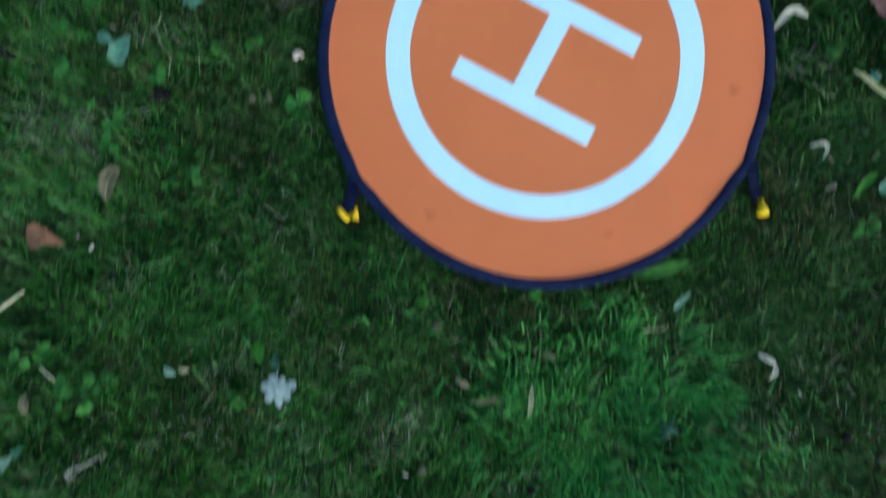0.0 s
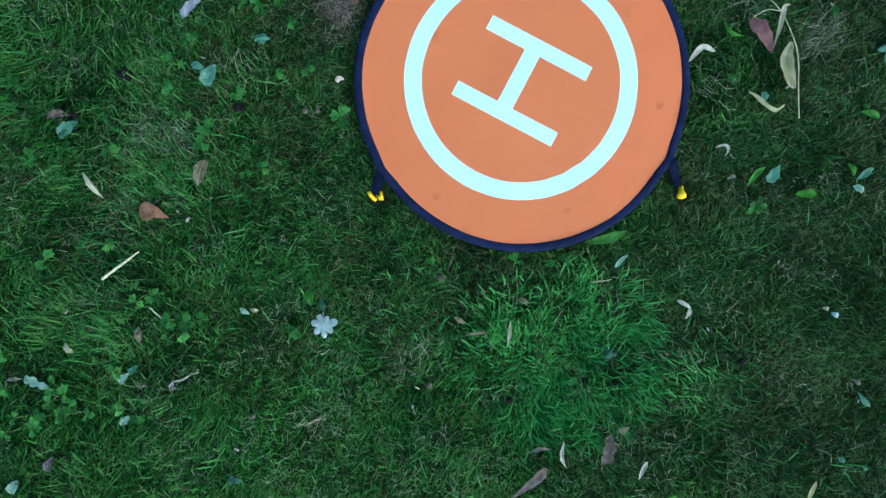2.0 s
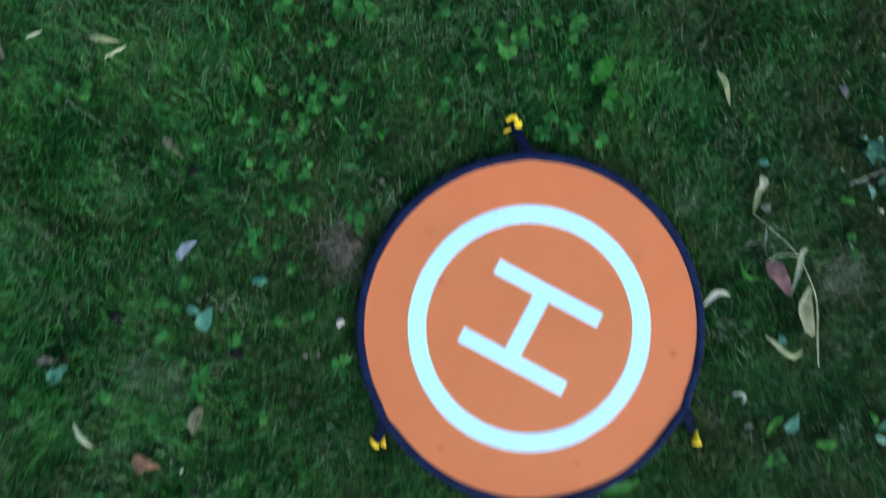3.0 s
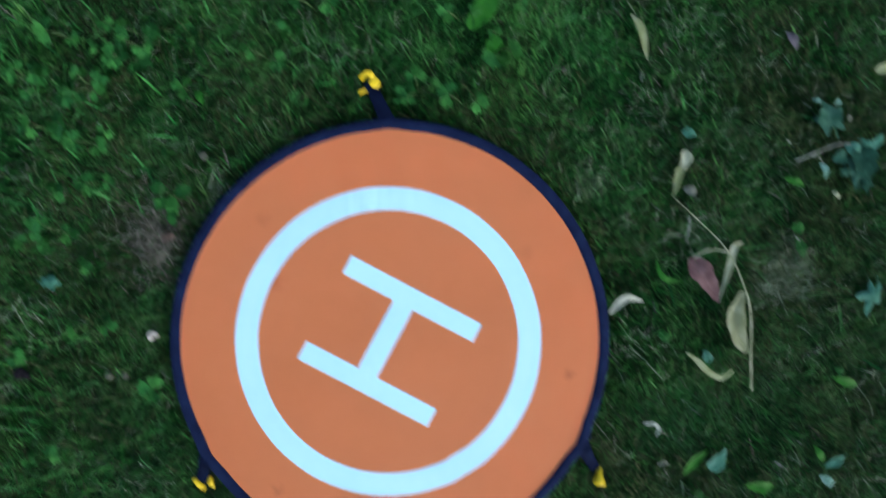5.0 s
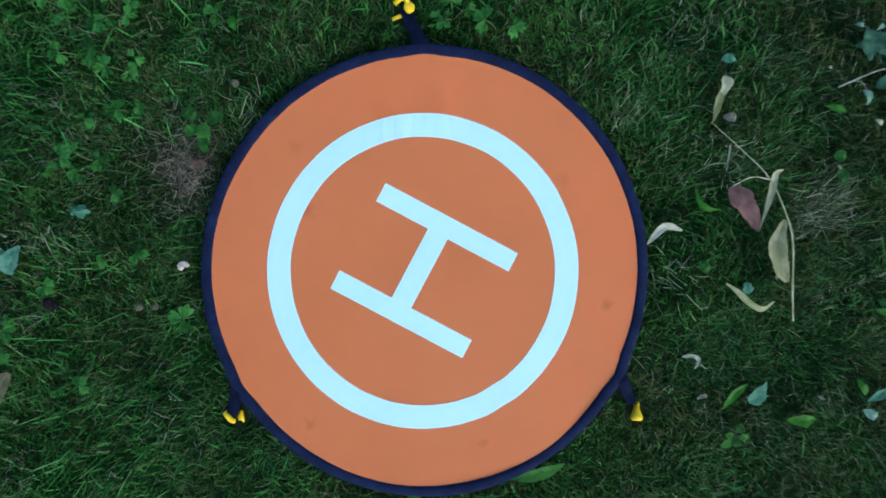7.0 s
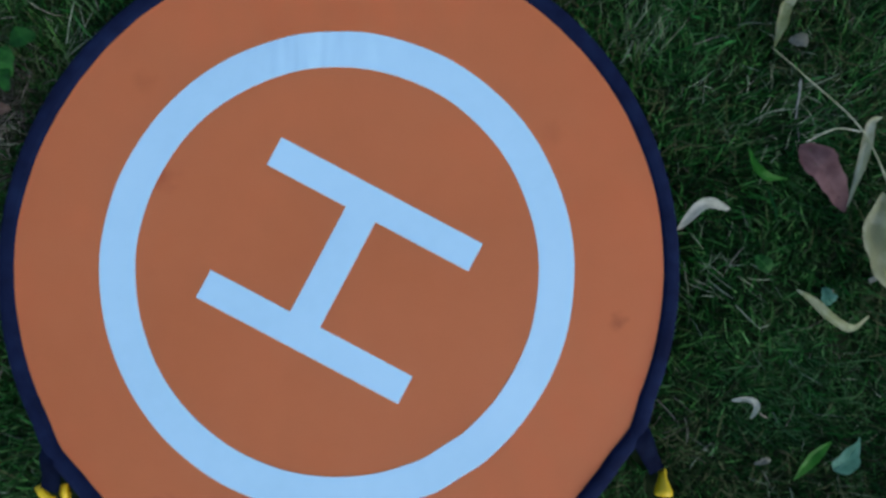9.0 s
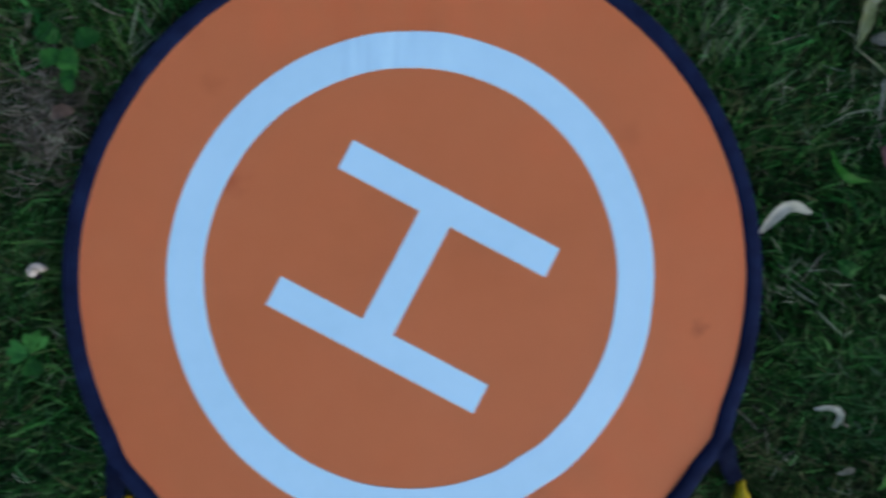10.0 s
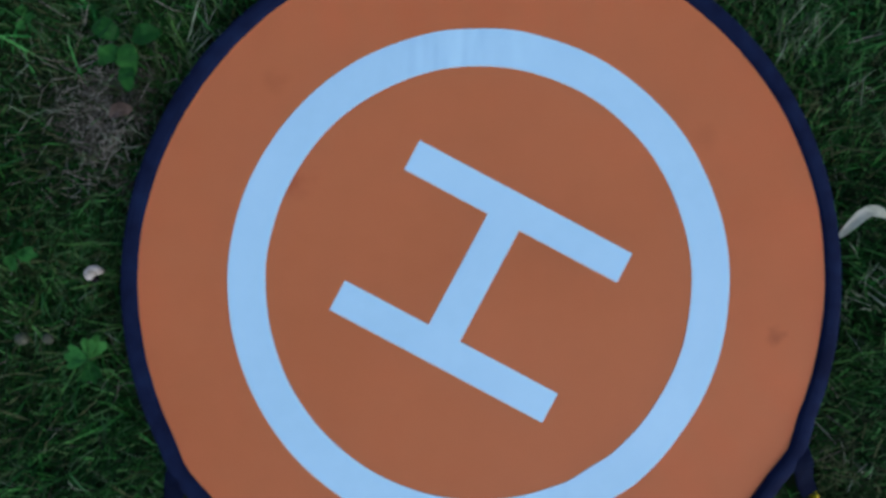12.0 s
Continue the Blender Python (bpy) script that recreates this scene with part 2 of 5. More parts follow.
PURPLE_LEAF = material("purple_grey_leaf", [(0.10, 0.10, 0.125), (0.17, 0.165, 0.20)], scale=60, rough=0.7, bump=0.4)
DUSKY_LEAF = material("dusky_leaf", [(0.10, 0.088, 0.074), (0.17, 0.155, 0.138), (0.27, 0.26, 0.24)], scale=55, rough=0.7, bump=0.5, each=0.3)
DARK_BIT = material("dark_lump_and_hollow", [(0.005, 0.005, 0.007), (0.012, 0.011, 0.014)], scale=90, rough=0.9, spec=0.05, bump=0.8)
SHELL = material("shell", [(0.30, 0.28, 0.23), (0.45, 0.43, 0.37), (0.55, 0.53, 0.48)], scale=160, rough=0.5, bump=0.2)
STONE = material("pebble", [(0.04, 0.052, 0.034), (0.085, 0.095, 0.068)], scale=120, rough=0.85, bump=0.5, each=0.5)
YELLOW = material("yellow_plastic", [(0.62, 0.46, 0.008), (0.72, 0.56, 0.012)], scale=40, rough=0.42, spec=0.4, bump=0.08)
NAVY = material("navy_webbing", [(0.003, 0.007, 0.028), (0.005, 0.011, 0.040), (0.007, 0.016, 0.052)], scale=30, rough=0.85, spec=0.08, bump=0.35, bump_scale=900)
PRINT = material("white_print", [(0.365, 0.665, 0.855), (0.385, 0.690, 0.885), (0.40, 0.705, 0.90)], scale=7, rough=0.55, spec=0.3, bump=0.12, bump_scale=1500)


def creases(m, amount):
    """Faint soft creases in the cloth, over its fine weave."""
    n, k = m.node_tree.nodes, m.node_tree.links
    bsdf = n["Principled BSDF"]
    co = n.new("ShaderNodeTexCoord")
    stretch = n.new("ShaderNodeMapping")
    stretch.inputs["Scale"].default_value = (52, 9, 1)
    stretch.inputs["Rotation"].default_value = (0, 0, -0.30)
    k.new(co.outputs["Object"], stretch.inputs["Vector"])
    tex = n.new("ShaderNodeTexNoise")
    tex.inputs["Scale"].default_value = 1.0
    tex.inputs["Detail"].default_value = 0.6
    k.new(stretch.outputs[0], tex.inputs["Vector"])
    bp = n.new("ShaderNodeBump")
    where = n.new("ShaderNodeTexNoise")
    where.inputs["Scale"].default_value = 5.5
    k.new(co.outputs["Object"], where.inputs["Vector"])
    some = n.new("ShaderNodeMapRange")
    some.inputs["From Min"].default_value, some.inputs["From Max"].default_value = 0.50, 0.70
    some.inputs["To Max"].default_value = 0.35
    k.new(where.outputs[0], some.inputs["Value"])
    # drawn tightest across the northern side
    off = n.new("ShaderNodeVectorMath")
    off.operation = "DISTANCE"
    k.new(co.outputs["Object"], off.inputs[0])
    off.inputs[1].default_value = (-0.035, 0.245, 0.04)
    tight = n.new("ShaderNodeMapRange")
    tight.interpolation_type = "SMOOTHSTEP"
    tight.inputs["From Min"].default_value, tight.inputs["From Max"].default_value = 0.085, 0.02
    tight.inputs["To Max"].default_value = 1.6
    k.new(off.outputs["Value"], tight.inputs["Value"])
    sum_ = n.new("ShaderNodeMath")
    sum_.operation = "ADD"
    k.new(some.outputs[0], sum_.inputs[0])
    k.new(tight.outputs[0], sum_.inputs[1])
    both = n.new("ShaderNodeMath")
    both.operation = "MULTIPLY"
    k.new(tex.outputs[0], both.inputs[0])
    k.new(sum_.outputs[0], both.inputs[1])
    bp.inputs["Strength"].default_value = amount
    bp.inputs["Distance"].default_value = 0.0030
    k.new(both.outputs[0], bp.inputs["Height"])
    k.new(bsdf.inputs["Normal"].links[0].from_socket, bp.inputs["Normal"])
    k.new(bp.outputs[0], bsdf.inputs["Normal"])


creases(PRINT, 1.0)


def pad_fabric():
    """Orange nylon: a fine weave, faint creases, a reddish smear and two small spots."""
    m = material("orange_nylon", [(0.84, 0.276, 0.109), (0.87, 0.293, 0.120), (0.89, 0.305, 0.128)], scale=4, rough=0.6, spec=0.25,
                 bump=0.12, bump_scale=1400, fine=28, fine_amount=0.18, sheen=0.0)
    creases(m, 0.16)
    n, k = m.node_tree.nodes, m.node_tree.links
    bsdf = n["Principled BSDF"]
    colour = bsdf.inputs["Base Color"].links[0].from_socket
    co = n.new("ShaderNodeTexCoord")
    plan = n.new("ShaderNodeMapping")
    plan.inputs["Scale"].default_value = (1, 1, 0)
    k.new(co.outputs["Object"], plan.inputs["Vector"])
    wobble = n.new("ShaderNodeTexNoise")
    wobble.inputs["Scale"].default_value = 45
    k.new(plan.outputs[0], wobble.inputs["Vector"])
    soft = n.new("ShaderNodeVectorMath")
    soft.operation = "MULTIPLY_ADD"
    k.new(wobble.outputs["Color"], soft.inputs[0])
    soft.inputs[1].default_value = (0.03, 0.03, 0)
    k.new(plan.outputs[0], soft.inputs[2])
    for x, y, r, amount, tint in ((-0.197, 0.104, 0.022, 0.42, (0.55, 0.085, 0.030)), (0.306, -0.055, 0.008, 0.38, (0.45, 0.085, 0.03)),
                                  (-0.217, 0.208, 0.014, 0.17, (0.50, 0.11, 0.035)), (0.232, 0.150, 0.014, 0.14, (0.50, 0.12, 0.04)),
                                  (-0.192, -0.255, 0.008, 0.35, (0.48, 0.12, 0.05)), (0.10, -0.29, 0.007, 0.25, (0.48, 0.12, 0.05))):
        d = n.new("ShaderNodeVectorMath")
        d.operation = "DISTANCE"
        k.new(soft.outputs[0], d.inputs[0])
        d.inputs[1].default_value = (x + 0.015, y + 0.015, 0.0)
        fall = n.new("ShaderNodeMapRange")
        fall.interpolation_type = "SMOOTHSTEP"
        fall.inputs["From Min"].default_value = r + 0.006
        fall.inputs["From Max"].default_value = 0.0
        fall.inputs["To Max"].default_value = amount
        k.new(d.outputs["Value"], fall.inputs["Value"])
        mix = n.new("ShaderNodeMixRGB")
        k.new(fall.outputs[0], mix.inputs[0])
        k.new(colour, mix.inputs[1])
        mix.inputs[2].default_value = (*tint, 1)
        colour = mix.outputs[0]
    k.new(colour, bsdf.inputs["Base Color"])
    return m


ORANGE = pad_fabric()


# ---- mesh helpers ----
def mesh_of(name, bm, mat, smooth=True):
    me = bpy.data.meshes.new(name)
    bmesh.ops.recalc_face_normals(bm, faces=bm.faces[:])
    bm.to_mesh(me)
    bm.free()
    me.materials.append(mat)
    if smooth:
        me.shade_smooth()
    return me


def part(name, bm, mat, parent, label="", smooth=True):
    """One mesh part under a thing or under a part, in the thing's own axes."""
    ob = new(name, mesh_of(name, bm, mat, smooth))
    ob.parent = parent
    if label:
        tagged(ob, label)
    return ob


def thing(name, x, y, z, label, category, group=""):
    """An empty at the base of a thing, which its parts hang from."""
    return tagged_at(new(name), x, y, z, label, category, group)


def tagged_at(ob, x, y, z, label, category, group):
    ob.location = (x, y, z)
    return tagged(ob, label, category, group)


def spline(points, count):
    """Points evenly spread along a smooth line through the given ones."""
    p = np.array(points, float)
    if len(p) == 2:
        return p[0] + np.linspace(0, 1, count)[:, None] * (p[1] - p[0])
    q = np.vstack([2 * p[0] - p[1], p, 2 * p[-1] - p[-2]])
    out = []
    for t in np.linspace(0, len(p) - 1 - 1e-6, count):
        i, f = int(t), t - int(t)
        a, b, c, d = q[i:i + 4]
        out.append(0.5 * (2 * b + (c - a) * f + (2 * a - 5 * b + 4 * c - d) * f**2 + (3 * b - a - 3 * c + d) * f**3))
    return np.array(out)


def tube(bm, points, radii, sides=6):
    """A round bar along points, its ends closed."""
    p = np.array(points, float)
    radii = np.interp(np.linspace(0, 1, len(p)), np.linspace(0, 1, len(radii)), radii)
    rings = []
    for i in range(len(p)):
        along = Vector(p[min(i + 1, len(p) - 1)] - p[max(i - 1, 0)]).normalized()
        side = along.cross(Vector((0, 0, 1)) if abs(along.z) < 0.9 else Vector((1, 0, 0))).normalized()
        up = side.cross(along)
        rings.append([bm.verts.new(Vector(p[i]) + float(radii[i]) * (math.cos(a) * side + math.sin(a) * up)) for a in np.arange(sides) * 2 * math.pi / sides])
    for a, b in zip(rings, rings[1:]):
        for i in range(sides):
            bm.faces.new((a[i], a[(i + 1) % sides], b[(i + 1) % sides], b[i]))
    bm.faces.new(rings[0][::-1])
    bm.faces.new(rings[-1])
    return bm


def value_noise(x, y, cell, seed):
    """Smooth noise from 0 to 1 over the plan."""
    table = np.random.RandomState(seed).rand(128, 128)
    u, v = np.asarray(x) / cell + 1000, np.asarray(y) / cell + 1000
    i, j = np.floor(u).astype(int), np.floor(v).astype(int)
    f, g = u - i, v - j
    f, g = f * f * (3 - 2 * f), g * g * (3 - 2 * g)
    at = lambda a, b: table[a % 128, b % 128]
    return (at(i, j) * (1 - f) + at(i + 1, j) * f) * (1 - g) + (at(i, j + 1) * (1 - f) + at(i + 1, j + 1) * f) * g


def ground_height(x, y):
    r = np.hypot(x, y)
    bumps = 0.014 * (value_noise(x, y, 0.35, 3) - 0.5) + 0.006 * (value_noise(x, y, 0.09, 4) - 0.5)
    return bumps * np.clip((r - 0.3) / 0.2, 0.15, 1) * np.clip((6 - r) / 3, 0, 1)


# ---- the ground: one sheet out to the horizon ----
def build_ground():
    near = np.arange(-1.8, 1.801, 0.03)
    far = np.array([2.2, 3, 4.5, 7, 12, 25, 60, 150, 400, 1500])
    axis = np.concatenate([-far[::-1], near, far])
    gx, gy = np.meshgrid(axis, axis, indexing="ij")
    verts = np.stack([gx, gy, ground_height(gx, gy)], -1).reshape(-1, 3)
    n = len(axis)
    i, j = np.meshgrid(np.arange(n - 1), np.arange(n - 1), indexing="ij")
    a = (i * n + j).ravel()
    me = bpy.data.meshes.new("ground")
    me.from_pydata(verts.tolist(), [], np.stack([a, a + n, a + n + 1, a + 1], -1).tolist())
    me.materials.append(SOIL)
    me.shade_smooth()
    return tagged(new("ground", me), "lawn soil under the grass, darkened for the shade between blades", "ground", kind="structure")


build_ground()

# ---- grass ----
WORN = ((-0.405, 0.190, 0.080), (0.680, 0.107, 0.05), (-0.785, -0.126, 0.05), (-0.47, -0.765, 0.028))
PAD_RADIUS = 0.379


def worn(x, y):
    """How worn and strawy the lawn is at a place, from 0 to 1."""
    out = np.clip(value_noise(x, y, 0.16, 11) * 1.6 - 1.05, 0, 1) * 0.3
    for cx, cy, r in WORN:
        d = np.hypot(x - cx, y - cy) / r * (0.75 + 0.5 * value_noise(x, y, 0.03, 12))
        out = np.maximum(out, np.clip(1.25 - d, 0, 1) * 0.8)
    return out


def blades_mesh(name, root, azimuth, length, width, lean, bend, mat, sway=0.2):
    """Every blade a tapering strip of three pieces that curves over."""
    n = len(length)
    s = np.array([0.0, 0.38, 0.74, 1.0])
    taper = np.array([0.8, 1.0, 0.7])
    pts = np.zeros((n, 4, 3))
    pts[:, 0] = root
    azimuth = azimuth.copy()
    curl = np.random.RandomState(n % 9973).normal(0, sway, n)
    for i in range(1, 4):
        azimuth = azimuth + curl
        theta = np.minimum(lean + bend * (s[i] + s[i - 1]) / 2, 1.75)
        step = (s[i] - s[i - 1]) * length
        pts[:, i, 0] = pts[:, i - 1, 0] + step * np.sin(theta) * np.cos(azimuth)
        pts[:, i, 1] = pts[:, i - 1, 1] + step * np.sin(theta) * np.sin(azimuth)
        pts[:, i, 2] = np.maximum(pts[:, i - 1, 2] + step * np.cos(theta), root[:, 2] + 0.002)
    r = np.hypot(pts[:, 1:, 0], pts[:, 1:, 1])
    free = ~((r < PAD_RADIUS + 0.002).any(1) & (np.hypot(root[:, 0], root[:, 1]) > PAD_RADIUS - 0.03) & ((pts[:, 1:, 2] > 0.028) & (r < PAD_RADIUS + 0.002)).any(1))
    free &= ~((np.hypot(root[:, 0], root[:, 1]) < PAD_RADIUS) & (pts[:, :, 2].max(1) > 0.027))
    for cx, cy, clear in ((-0.034, 0.440, 0.020), (-0.328, -0.256, 0.022), (0.368, -0.252, 0.019), (0.352, -0.215, 0.015), (-0.325, -0.232, 0.015), (-0.018, 0.410, 0.014)):
        free &= (np.hypot(pts[:, 1:, 0] - cx, pts[:, 1:, 1] - cy) > clear).all(1)
    pts, azimuth, width, n = pts[free], azimuth[free], width[free], int(free.sum())
    side = np.stack([-np.sin(azimuth), np.cos(azimuth), 0.35 * np.sin(azimuth * 7)], -1)
    verts = np.zeros((n, 7, 3))
    for i in range(3):
        half = (0.5 * taper[i] * width)[:, None] * side
        verts[:, 2 * i], verts[:, 2 * i + 1] = pts[:, i] - half, pts[:, i] + half
    verts[:, 6] = pts[:, 3]
    base = np.arange(n)[:, None] * 7
    loops = (base + np.array([0, 1, 3, 2, 2, 3, 5, 4, 4, 5, 6])).ravel()
    starts = (np.arange(n)[:, None] * 11 + np.array([0, 4, 8])).ravel()
    me = bpy.data.meshes.new(name)
    me.vertices.add(n * 7)
    me.vertices.foreach_set("co", verts.astype(np.float32).ravel())
    me.loops.add(n * 11)
    me.loops.foreach_set("vertex_index", loops.astype(np.int32))
    me.polygons.add(n * 3)
    me.polygons.foreach_set("loop_start", starts.astype(np.int32))
    me.update(calc_edges=True)
    me.validate()
    me.materials.append(mat)
    me.shade_smooth()
    return new(name, me)


def spread(rng, count, x0, x1, y0, y1):
    return rng.uniform(x0, x1, count), rng.uniform(y0, y1, count)


def build_lawn():
    rng = np.random.RandomState(21)
    x, y = spread(rng, 640000, -1.76, 1.54, -1.50, 1.33)
    r = np.hypot(x, y)
    # thins out raggedly past the stretch of lawn that is seen closely
    past = np.maximum(np.maximum(-1.36 - x, x - 1.14), np.maximum(-1.10 - y, y - 0.93))
    ragged = np.clip(1 - (past + 0.25 * (value_noise(x, y, 0.2, 17) - 0.5) * (past > 0)) / 0.38, 0, 1)
    clump = value_noise(x, y, 0.022, 5)
    thick = np.clip(1.75 * clump - 0.20, 0.26, 1.0) * (1 - 0.75 * worn(x, y)) * (0.75 + 0.25 * value_noise(x, y, 0.3, 6)) * ragged
    keep = (rng.rand(len(x)) < thick * 1.2) & ((r > 0.345) | (rng.rand(len(x)) < 0.12))
    x, y, r = x[keep], y[keep], r[keep]
    n = len(x)
    flow = 2 * math.pi * (value_noise(x, y, 0.26, 7) * 1.4 + 0.25 * value_noise(x, y, 0.05, 8))
    lush = np.clip(-(x + 0.50) * 1.8, 0, 1) * np.clip(1.6 * value_noise(x, y, 0.3, 16) - 0.1, 0, 1)
    azimuth = flow + rng.normal(0, 1.2, n) * (1 - 0.5 * lush)
    length = (0.023 + 0.016 * value_noise(x, y, 0.12, 9) + 0.024 * lush) * rng.uniform(0.5, 1.35, n)
    width = (0.0011 + 0.0019 * rng.rand(n) ** 1.6) * (1 + 0.2 * lush)
    lean, bend = rng.uniform(0.25, 1.15, n), rng.uniform(0.2, 1.0, n)
    under = r < PAD_RADIUS
    lean[under], length[under] = 1.15, 0.02
    root = np.stack([x, y, ground_height(x, y) - 0.001], -1)
    # a darker, finer kind of grass grows to the east of the pad, a fresher one to the south and west
    # the last term thickens it by the twig, as shade under its leaves
    east = rng.rand(n) < np.clip((x - 0.29 + 0.5 * (value_noise(x, y, 0.22, 15) - 0.5) - 0.25 * y) * 3.2, 0.10, 0.85) - 0.5 * np.exp(-((x - 0.49) ** 2 + (y - 0.49) ** 2) / 0.012) - 0.5 * np.exp(-((x - 0.76) ** 2 + (y - 0.50) ** 2) / 0.01) + 0.35 * np.exp(-((x - 0.68) ** 2 + (y - 0.33) ** 2) / 0.012)
    # more of it close round the pad's west side and in patches northward
    east |= rng.rand(n) < np.clip(0.40 * np.exp(-((x + 0.40) ** 2 + (y - 0.30) ** 2) / 0.03) + 0.65 * np.clip((0.62 - r) / 0.14, 0, 1) * np.clip((0.1 - x) * 3, 0, 1), 0, 0.8)
    east |= rng.rand(n) < np.clip((y - 0.55) * 3.5, 0, 0.6)
    east |= rng.rand(n) < 0.65 * np.exp(-((x - 0.36) ** 2 + (y - 0.29) ** 2) / 0.02)
    south = np.clip((-y - 0.56) * 2.4, 0, 1) * np.clip((0.62 - x) * 3, 0, 1)
    south = np.maximum(south, np.exp(-((x - 0.10) ** 2 + (y + 0.74) ** 2) / 0.04) + 1.2 * np.exp(-((x + 0.62) ** 2 + (y + 0.70) ** 2) / 0.04))
    west = np.clip((-x - 1.0) * 2.4, 0, 1)
    inner = np.clip(1 - 6 * np.maximum(np.maximum(-1.25 - x, x - 1.05), np.maximum(-1.02 - y, y - 0.85)), 0, 1)
    fresh = ~east & (rng.rand(n) < np.clip(inner * np.maximum(south, west) * (0.35 + 0.9 * value_noise(x, y, 0.14, 18)), 0, 0.8))
    for name, some, slim, mat, label in (("lawn_grass", ~east & ~fresh, 1.0, GRASS, "short fresh green lawn grass in uneven clumps"),
                                         ("fine_lawn_grass", east, 0.8, DULL_GRASS, "dull dark green fine lawn grass, thickened as shade under the twig"),
                                         ("bright_lawn_grass", fresh, 1.0, FRESH_GRASS, "bright fresh green lawn grass")):
        ob = blades_mesh(name, root[some], azimuth[some], length[some], width[some] * slim, lean[some], bend[some], mat)
        tagged(ob, label, "grass", kind="stuff")

    # a short soft undergrowth that fills the gaps between the longer blades
    x, y = spread(rng, 85000, -1.36, 1.14, -1.10, 0.93)
    keep = (np.hypot(x, y) > PAD_RADIUS) & (rng.rand(len(x)) < 1 - 0.8 * worn(x, y))
    x, y = x[keep], y[keep]
    n = len(x)
    root = np.stack([x, y, ground_height(x, y) - 0.001], -1)
    tagged(blades_mesh("grass_undergrowth", root, rng.uniform(0, 6.28, n), rng.uniform(0.014, 0.026, n), rng.uniform(0.0018, 0.0034, n),
                       rng.uniform(0.2, 1.0, n), rng.uniform(0.2, 0.9, n), UNDERGROWTH), "short soft green undergrowth of the lawn", "grass", kind="stuff")

    # long soft blades that all lean one way, in the west and here and there elsewhere
    x, y = spread(rng, 60000, -1.5, 1.2, -1.15, 1.0)
    keep = (rng.rand(len(x)) < np.clip(-(x + 0.42) * 0.7, 0.018, 0.38) * np.clip(2.2 * value_noise(x, y, 0.10, 19) - 0.5, 0, 1)) & (np.hypot(x, y) > 0.45)
    x, y = x[keep], y[keep]
    n = len(x)
    flow = 2 * math.pi * (value_noise(x, y, 0.30, 20) * 1.5 + 0.3 * value_noise(x, y, 0.06, 22))
    root = np.stack([x, y, ground_height(x, y)], -1)
    tagged(blades_mesh("long_grass", root, flow + rng.normal(0, 0.45, n), rng.uniform(0.04, 0.08, n), rng.uniform(0.0011, 0.0024, n),
                       rng.uniform(0.45, 1.0, n), rng.uniform(0.4, 0.9, n), LONG_GRASS, 0.12), "long soft leaning green grass blades", "grass", kind="stuff")

    # the same lawn further out, thinner and coarser
    n = 150000
    r, a = 1.0 * (8.0 ** rng.rand(n)), rng.uniform(0, 2 * math.pi, n)
    x, y = r * np.cos(a), r * np.sin(a)
    past = np.maximum(np.maximum(-1.36 - x, x - 1.14), np.maximum(-1.10 - y, y - 0.93))
    keep = rng.rand(n) < np.clip((past - 0.02) / 0.3, 0, 1) * np.clip((7.6 - r) / 3, 0, 1)
    x, y, r = x[keep], y[keep], r[keep]
    n = len(x)
    root = np.stack([x, y, ground_height(x, y) - 0.001], -1)
    grow = 0.7 + 0.3 * r
    tagged(blades_mesh("outer_lawn_grass", root, rng.uniform(0, 6.28, n), rng.uniform(0.035, 0.06, n) * np.minimum(grow, 1.4), rng.uniform(0.002, 0.0045, n) * grow,
                       rng.uniform(0.5, 1.2, n), rng.uniform(0.2, 1.0, n), GRASS), "dull green lawn grass away from the pad", "grass", kind="stuff")


def build_straw():
    rng = np.random.RandomState(31)
    x, y = spread(rng, 190000, -1.36, 1.14, -1.10, 0.93)
    keep = (rng.rand(len(x)) < 0.010 + 0.34 * worn(x, y) ** 1.5) & (np.hypot(x, y) > PAD_RADIUS + 0.004)
    x, y = x[keep], y[keep]
    n = len(x)
    root = np.stack([x, y, ground_height(x, y) + rng.uniform(0.0, 0.014, n)], -1)
    tagged(blades_mesh("dry_straw", root, rng.uniform(0, 2 * math.pi, n), rng.uniform(0.018, 0.05, n), rng.uniform(0.0007, 0.0014, n),
                       rng.uniform(0.9, 1.5, n), rng.uniform(0.0, 0.5, n), STRAW), "dry straw-coloured dead grass in worn patches", "dry grass", kind="stuff")
    # short bleached tips among the green, which also paint highlights on thin blades
    x, y = spread(rng, 60000, -1.36, 1.14, -1.10, 0.93)
    keep = (np.hypot(x, y) > PAD_RADIUS + 0.01) & (rng.rand(len(x)) < (1.3 * value_noise(x, y, 0.07, 33) - 0.35) * np.clip((np.hypot(x, y) - 0.40) * 5, 0.15, 1) * np.clip(1 - (x - 0.2) * 0.9, 0.5, 1))
    x, y = x[keep], y[keep]
    n = len(x)
    root = np.stack([x, y, ground_height(x, y) + rng.uniform(0.008, 0.022, n)], -1)
    tagged(blades_mesh("bleached_tips_and_highlights", root, rng.uniform(0, 2 * math.pi, n), rng.uniform(0.014, 0.034, n), rng.uniform(0.0005, 0.0010, n),
                       rng.uniform(0.6, 1.4, n), rng.uniform(0.0, 0.5, n), BLEACHED), "short bleached grass tips, also painting pale highlights on thin blades", "dry grass", kind="stuff")


